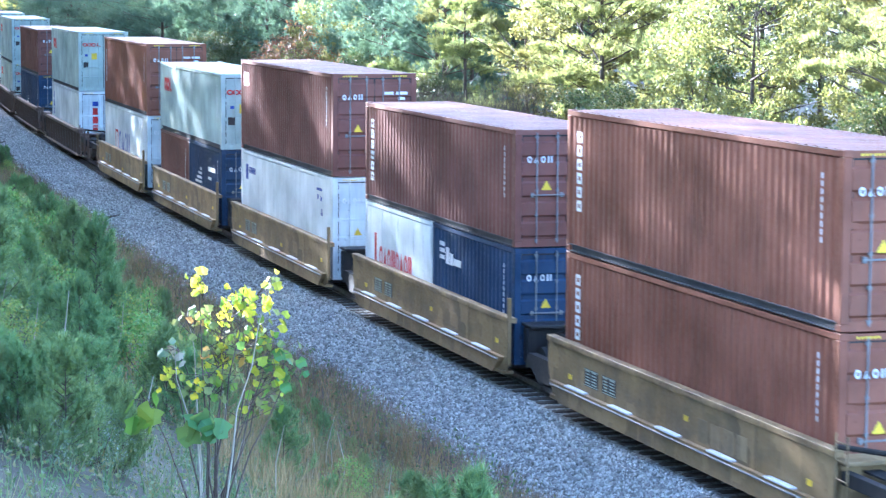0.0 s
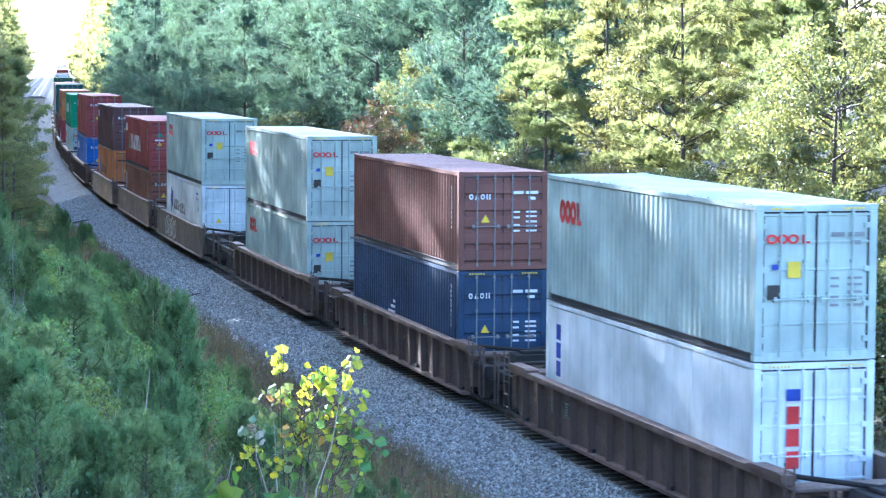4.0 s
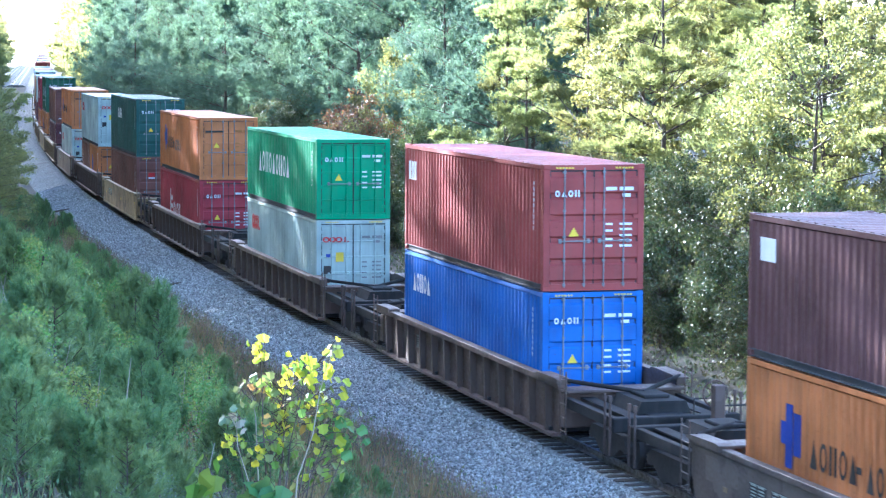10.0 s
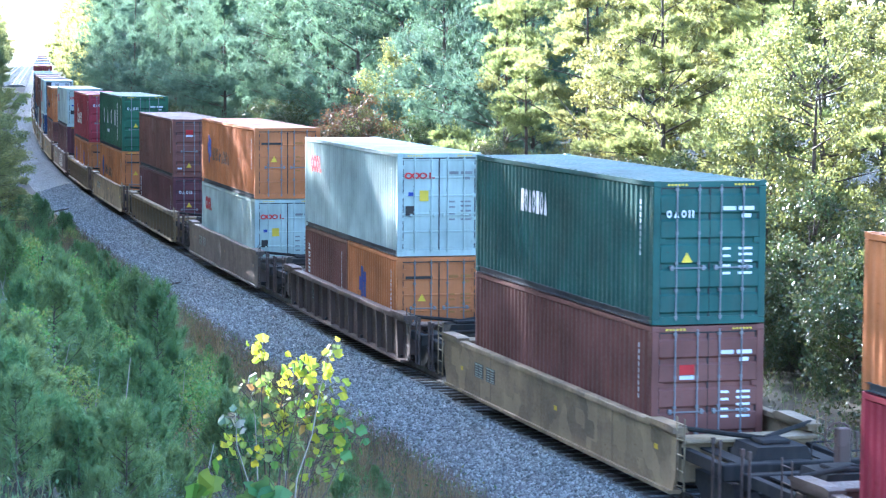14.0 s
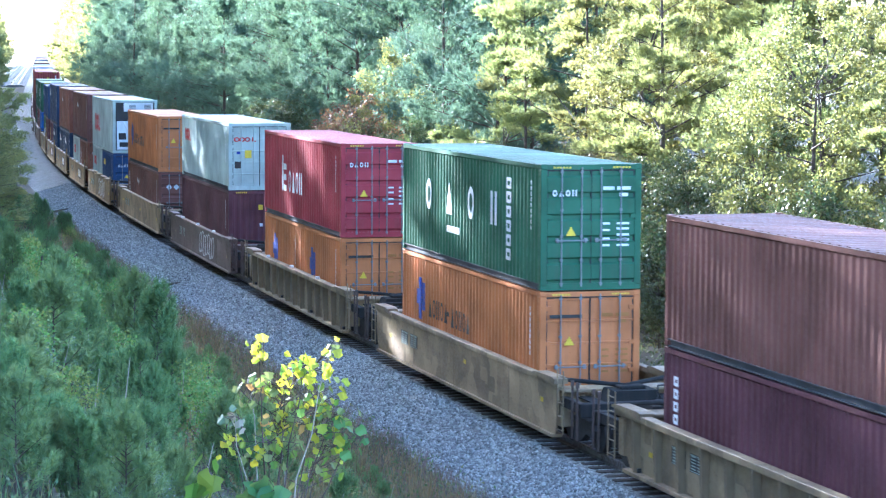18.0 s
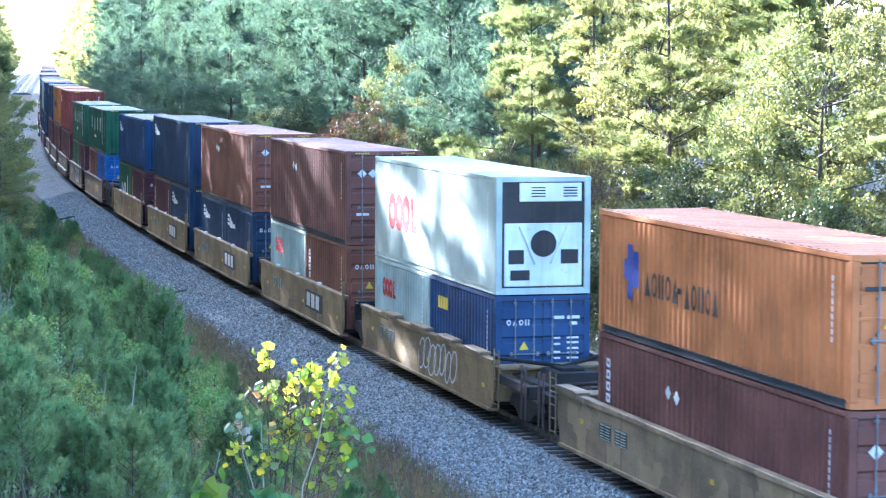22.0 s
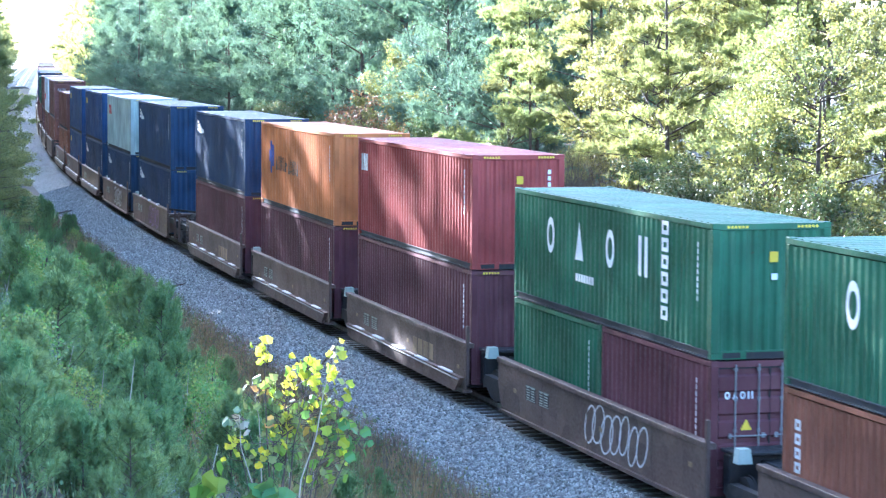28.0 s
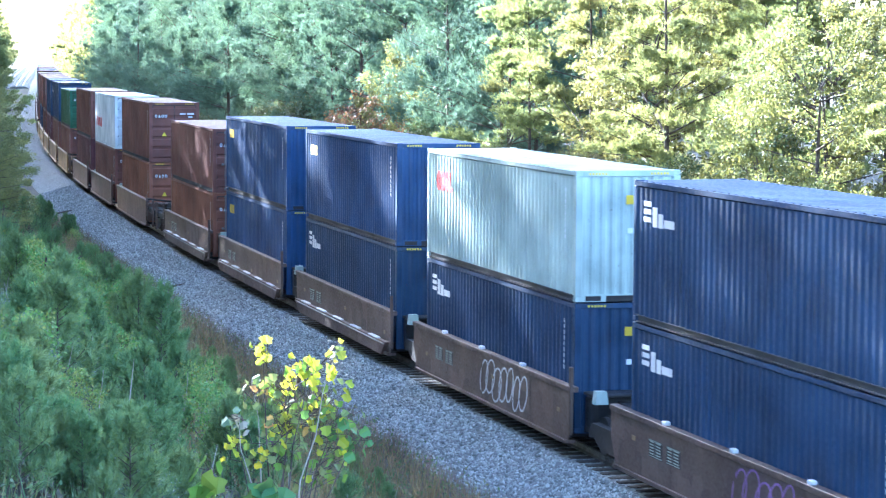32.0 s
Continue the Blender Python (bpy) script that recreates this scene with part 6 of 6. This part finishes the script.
def weeds():
    """Weeds, grass and litter over the banks."""
    rng = np.random.default_rng(5)

    def cover(name, n, y0, y1, q0, q1, mat, make, label):
        y = y0 + (y1 - y0) * rng.random(n) ** 1.3
        q = rng.uniform(q0, q1, n)
        x = np.interp(y, LY, LX) + q
        keep = (x > -0.21 * y - 3) & (x < 0.21 * y + 4)
        x, y = x[keep], y[keep]
        z = ground_z(x, y)
        v, f = make(np.stack([x, y, z], -1))
        tagged(new(name, fast_mesh(name, v, f, MAT[mat])), label, "undergrowth", kind="stuff")

    up = np.array([0, 0, 1.0])
    cover("weeds", 90000, 14, 130, -20, -5.4, "weed", lambda p: leaves(p + up * rng.random((len(p), 1)) ** 1.5 * 0.42, np.tile(up * 0.5, (len(p), 1)), 0.06, rng, 0.45), "mixed green weeds covering the bank")
    cover("bank_grass", 5000, 14, 130, -20, -6.0, "weed", lambda p: blades(p, np.tile(up * 1.2, (len(p), 1)), 0.55, 0.014, rng, 0.6, 5), "tall thin green grass on the bank")
    cover("dry_grass", 6500, 20, 130, -12, -4.6, "dry", lambda p: blades(p, np.tile(up * 1.5, (len(p), 1)), 0.85, 0.014, rng, 0.6, 6), "dry tan grass among the weeds")
    cover("toe_weeds", 26000, 36, 130, -8.2, -4.0, "weed", lambda p: leaves(p + up * rng.random((len(p), 1)) ** 2 * 0.6, np.tile(up * 0.6, (len(p), 1)), 0.1, rng, 0.4), "low weeds at the edge of the ballast")
    cover("toe_grass", 3600, 36, 130, -7.0, -3.7, "dusk", lambda p: blades(p, np.tile(up * 1.4, (len(p), 1)), 0.45, 0.012, rng, 0.7, 8), "dry purple-brown grass at the edge of the ballast")
    cover("verge_grass", 4500, 30, 220, 4.5, 13, "weed", lambda p: blades(p, np.tile(up, (len(p), 1)), 0.4, 0.02, rng, 0.8, 5), "dry grass on the strip behind the track")
    cover("verge_weeds", 26000, 30, 220, 5.0, 14, "laurel", lambda p: leaves(p + up * rng.random((len(p), 1)) * 0.5, np.tile(up * 0.5, (len(p), 1)), 0.14, rng, 0.5), "low green weeds behind the track")


weeds()


def dry_stems():
    """Bare tan stalks standing among the weeds."""
    rng = random.Random(31)
    for i in range(45):
        y = rng.uniform(26, 60)
        x = np.interp(y, LY, LX) - rng.uniform(7.0, 17)
        z = float(ground_z(np.array([x]), np.array([y]))[0])
        h = rng.uniform(0.7, 1.5)
        b = Build().tube((0, 0, -0.1), (rng.uniform(-0.1, 0.1), 0, h * 0.6), 0.012, 0.009, 5)
        tip = Vector(b.v[-1])
        b.tube(tip, tip + Vector((rng.uniform(-0.15, 0.15), rng.uniform(-0.1, 0.1), h * 0.4)), 0.009, 0.004, 5)
        ob = tagged(new("dry_stalk", b.mesh("dry_stalk", MAT["pale_stem"])), "bare dry tan weed stalk standing on the bank", "weed stalk", "dry stalks on the bank")
        ob.matrix_basis = pose(x, y, z)


dry_stems()


# Clusters of the sapling's leaves: across, height, spread across, spread up, how many, leaf size, kinds.
CLUSTERS = (
    (-0.1, 5.93, 0.11, 0.13, 11, 0.1, "yyyyyyl"), (0.34, 5.76, 0.2, 0.11, 20, 0.1, "yyyyll"), (0.6, 5.82, 0.07, 0.2, 9, 0.1, "ppyyo"),
    (0.16, 5.5, 0.22, 0.15, 28, 0.095, "yyooyl"), (0.5, 5.42, 0.2, 0.16, 22, 0.095, "oyolyl"), (-0.22, 5.5, 0.16, 0.12, 9, 0.09, "oorop"),
    (-0.32, 5.25, 0.11, 0.09, 8, 0.085, "ppod"), (0.1, 5.2, 0.28, 0.16, 30, 0.1, "ooyoyr"), (0.62, 5.15, 0.22, 0.18, 22, 0.11, "gloyo"),
    (-0.36, 4.98, 0.09, 0.12, 9, 0.085, "yyyy"), (0.0, 4.95, 0.3, 0.14, 24, 0.1, "oolyo"), (0.55, 4.85, 0.22, 0.12, 10, 0.1, "yylo"),
    (-0.66, 4.68, 0.12, 0.16, 8, 0.19, "ll"), (0.0, 4.62, 0.2, 0.12, 8, 0.21, "gg"), (0.4, 4.6, 0.3, 0.12, 9, 0.1, "loyo"), (0.82, 5.0, 0.12, 0.2, 8, 0.1, "gg"))
LEAF = {"y": "yellow_leaf", "l": "lime_leaf", "o": "olive_leaf", "p": "pale_leaf", "g": "green_leaf", "r": "rust_leaf", "d": "dusty_leaf"}


def sapling():
    """The sapling with large yellow and lime leaves on the bank before the camera."""
    rng = np.random.default_rng(17)
    x, y = -1.65, 23.0
    z = float(ground_z(np.array([x]), np.array([y]))[0])
    root = tagged(new("sapling"), "tulip poplar sapling with large yellow and lime leaves", "sapling")
    root.matrix_basis = pose(x, y, z)
    kinds = {}
    for letter, name in LEAF.items():
        kinds[letter] = []
        for j in range(5):
            w = np.array([rng.normal(0, 0.6), rng.normal(-0.3, 0.4), -0.55])
            v = poplar_leaf(w, rng.uniform(0.75, 1.2), rng)
            kinds[letter].append(mesh_of("leaf", v, [(0, 1, 2, 3), (0, 3, 4, 5), (0, 5, 6, 7), (0, 7, 8, 9)], MAT[name]))
    for cx, cz, sx, sz, n, size, mix in CLUSTERS:
        end = Vector((cx, rng.normal(0, 0.15), cz - z + sz * 0.6))
        rings = []
        for k in range(7):
            f = k / 6
            q = Vector((end.x * (0.15 + 0.85 * f ** 1.3) + rng.normal(0, 0.02), end.y * f, end.z * f - (0.1 if k == 0 else 0)))
            rings += [q + Vector((math.cos(c), math.sin(c), 0)) * (0.014 - 0.0018 * k) for c in np.arange(5) * 1.2566]
        sides = [(5 * k + i, 5 * k + (i + 1) % 5, 5 * k + 5 + (i + 1) % 5, 5 * k + 5 + i) for k in range(6) for i in range(5)]
        branch = under("branch", mesh_of("branch", rings, sides, MAT["pale_stem" if "p" in mix else "bark"], True), root)
        stalks = []
        for j in range(int(n * 1.45)):
            at = Vector((cx + sx * np.clip(rng.normal(0, 0.6), -1, 1), end.y + rng.normal(0, 0.1), cz - z + sz * np.clip(rng.normal(0, 0.6), -1, 1)))
            letter = mix[rng.integers(0, len(mix))]
            k = size * rng.uniform(0.8, 1.2)
            stalk = end.lerp(Vector((end.x * 0.6, end.y * 0.6, end.z - 0.3)), rng.uniform(0, 1))
            stalks.append((stalk, at))
            under("leaf", kinds[letter][rng.integers(0, 5)], branch, pose(*at, 0, 0, rng.uniform(-50, 50)) @ Matrix.Diagonal((k, k, k, 1)))
        b = Build()
        for p, q in stalks:
            b.tube(p, q, 0.005, 0.0035, 4, False)
        tagged(under("leaf_stalks", mesh_of("leaf_stalks", b.v, b.f, MAT["bark"]), branch), kind="stuff")


def poplar_leaf(way, size, rng):
    """A broad four-lobed leaf hanging along way, folded a little along its midrib."""
    w = Vector(way).normalized()
    side = w.cross(Vector(rng.normal(0, 1, 3))).normalized()
    up = side.cross(w)
    outline = [(0, 0), (0.1, 0.3), (0.2, 0.52), (0.5, 0.36), (0.8, 0.42), (1.0, 0.02), (0.8, -0.42), (0.5, -0.36), (0.2, -0.52), (0.1, -0.3)]
    return [tuple((w * a + side * b + up * (abs(b) * 0.3)) * size) for a, b in outline]


sapling()


def stones():
    """Loose ballast stones on the near side of the bed."""
    rng = np.random.default_rng(9)
    n = 48000
    s = 2 + 120 * rng.random(n) ** 1.6
    q = rng.uniform(-4.5, -1.45, n)
    h = np.interp(q, [p for p, _ in BED], [z for _, z in BED])
    m = np.interp(s, LS, LM)
    k = np.sqrt(1 + m * m)
    x, y = np.interp(s, LS, LX) + q / k, np.interp(s, LS, LY) - q * m / k
    r = rng.uniform(0.018, 0.05, n)
    c = np.stack([x, y, h + r * 0.3], -1)
    octa = np.array([(1, 0, 0), (0, 1, 0), (-1, 0, 0), (0, -1, 0), (0, 0, 1), (0, 0, -1)], float)
    v = octa[None] * r[:, None, None] * rng.uniform(0.6, 1.2, (n, 6, 1)) + rng.normal(0, 0.2, (n, 6, 3)) * r[:, None, None] + c[:, None]
    f = np.array([(0, 1, 4), (1, 2, 4), (2, 3, 4), (3, 0, 4), (1, 0, 5), (2, 1, 5), (3, 2, 5), (0, 3, 5)])
    f = (np.arange(n)[:, None, None] * 6 + f[None]).reshape(-1, 3)
    tagged(new("ballast_stones", fast_mesh("ballast_stones", v.reshape(-1, 3), f, MAT["stone"])), "loose grey crushed stones on the ballast shoulder", "stones", kind="stuff")


def litter():
    """Broken branches lying on the ballast."""
    for s, side, ln, turn in ((57.0, -3.2, 1.1, 50), (102.0, -3.4, 1.6, 60), (47.5, -3.9, 0.7, 110), (30.0, -3.6, 0.5, 20)):
        x, y, m = on_line(s, side)
        b = Build().tube((-ln / 2, 0, 0.05), (0, 0.05, 0.1), 0.05, 0.045, 7).tube((0, 0.05, 0.1), (ln / 2, -0.04, 0.17), 0.045, 0.02, 7).tube((0.1, 0.04, 0.1), (0.3, 0.2, 0.2), 0.02, 0.01, 5)
        ob = tagged(new("broken_branch", b.mesh("broken_branch", MAT["bark"])), "dark broken branch lying on the grey ballast", "branch", "branches on the ballast")
        ob.matrix_basis = pose(x, y, np.interp(side, [p for p, _ in BED], [z for _, z in BED]) - 0.02, 0, 0, turn)


stones()
litter()


# ---- what rolls ----


def motions():
    times = [float(t) for t in range(0, 33)]
    gone = np.interp(times, GONE_T, GONE)
    for thing, s0, z in ROLLING:
        walk(thing, [(t, line_pose(s0 - g, z)) for t, g in zip(times, gone)])
    # wheels of 0.42 m radius, all turning alike: one leading and one trailing axle are keyed, the rest share their keys
    ticks = [k / FPS for k in range(32 * FPS + 1)]
    turned = np.degrees(np.interp(ticks, GONE_T, GONE) / 0.42)
    for first in (0, 1):
        lead = WHEELS[first]
        at = lead.matrix_basis.translation.copy()
        walk(lead, [(t, pose(at.x, at.y, at.z, a)) for t, a in zip(ticks, turned)])
        for other in WHEELS[first + 2::2]:
            other.rotation_mode = "QUATERNION"
            keys = other.animation_data_create()
            keys.action = lead.animation_data.action
            keys.action_slot = lead.animation_data.action_slot


motions()
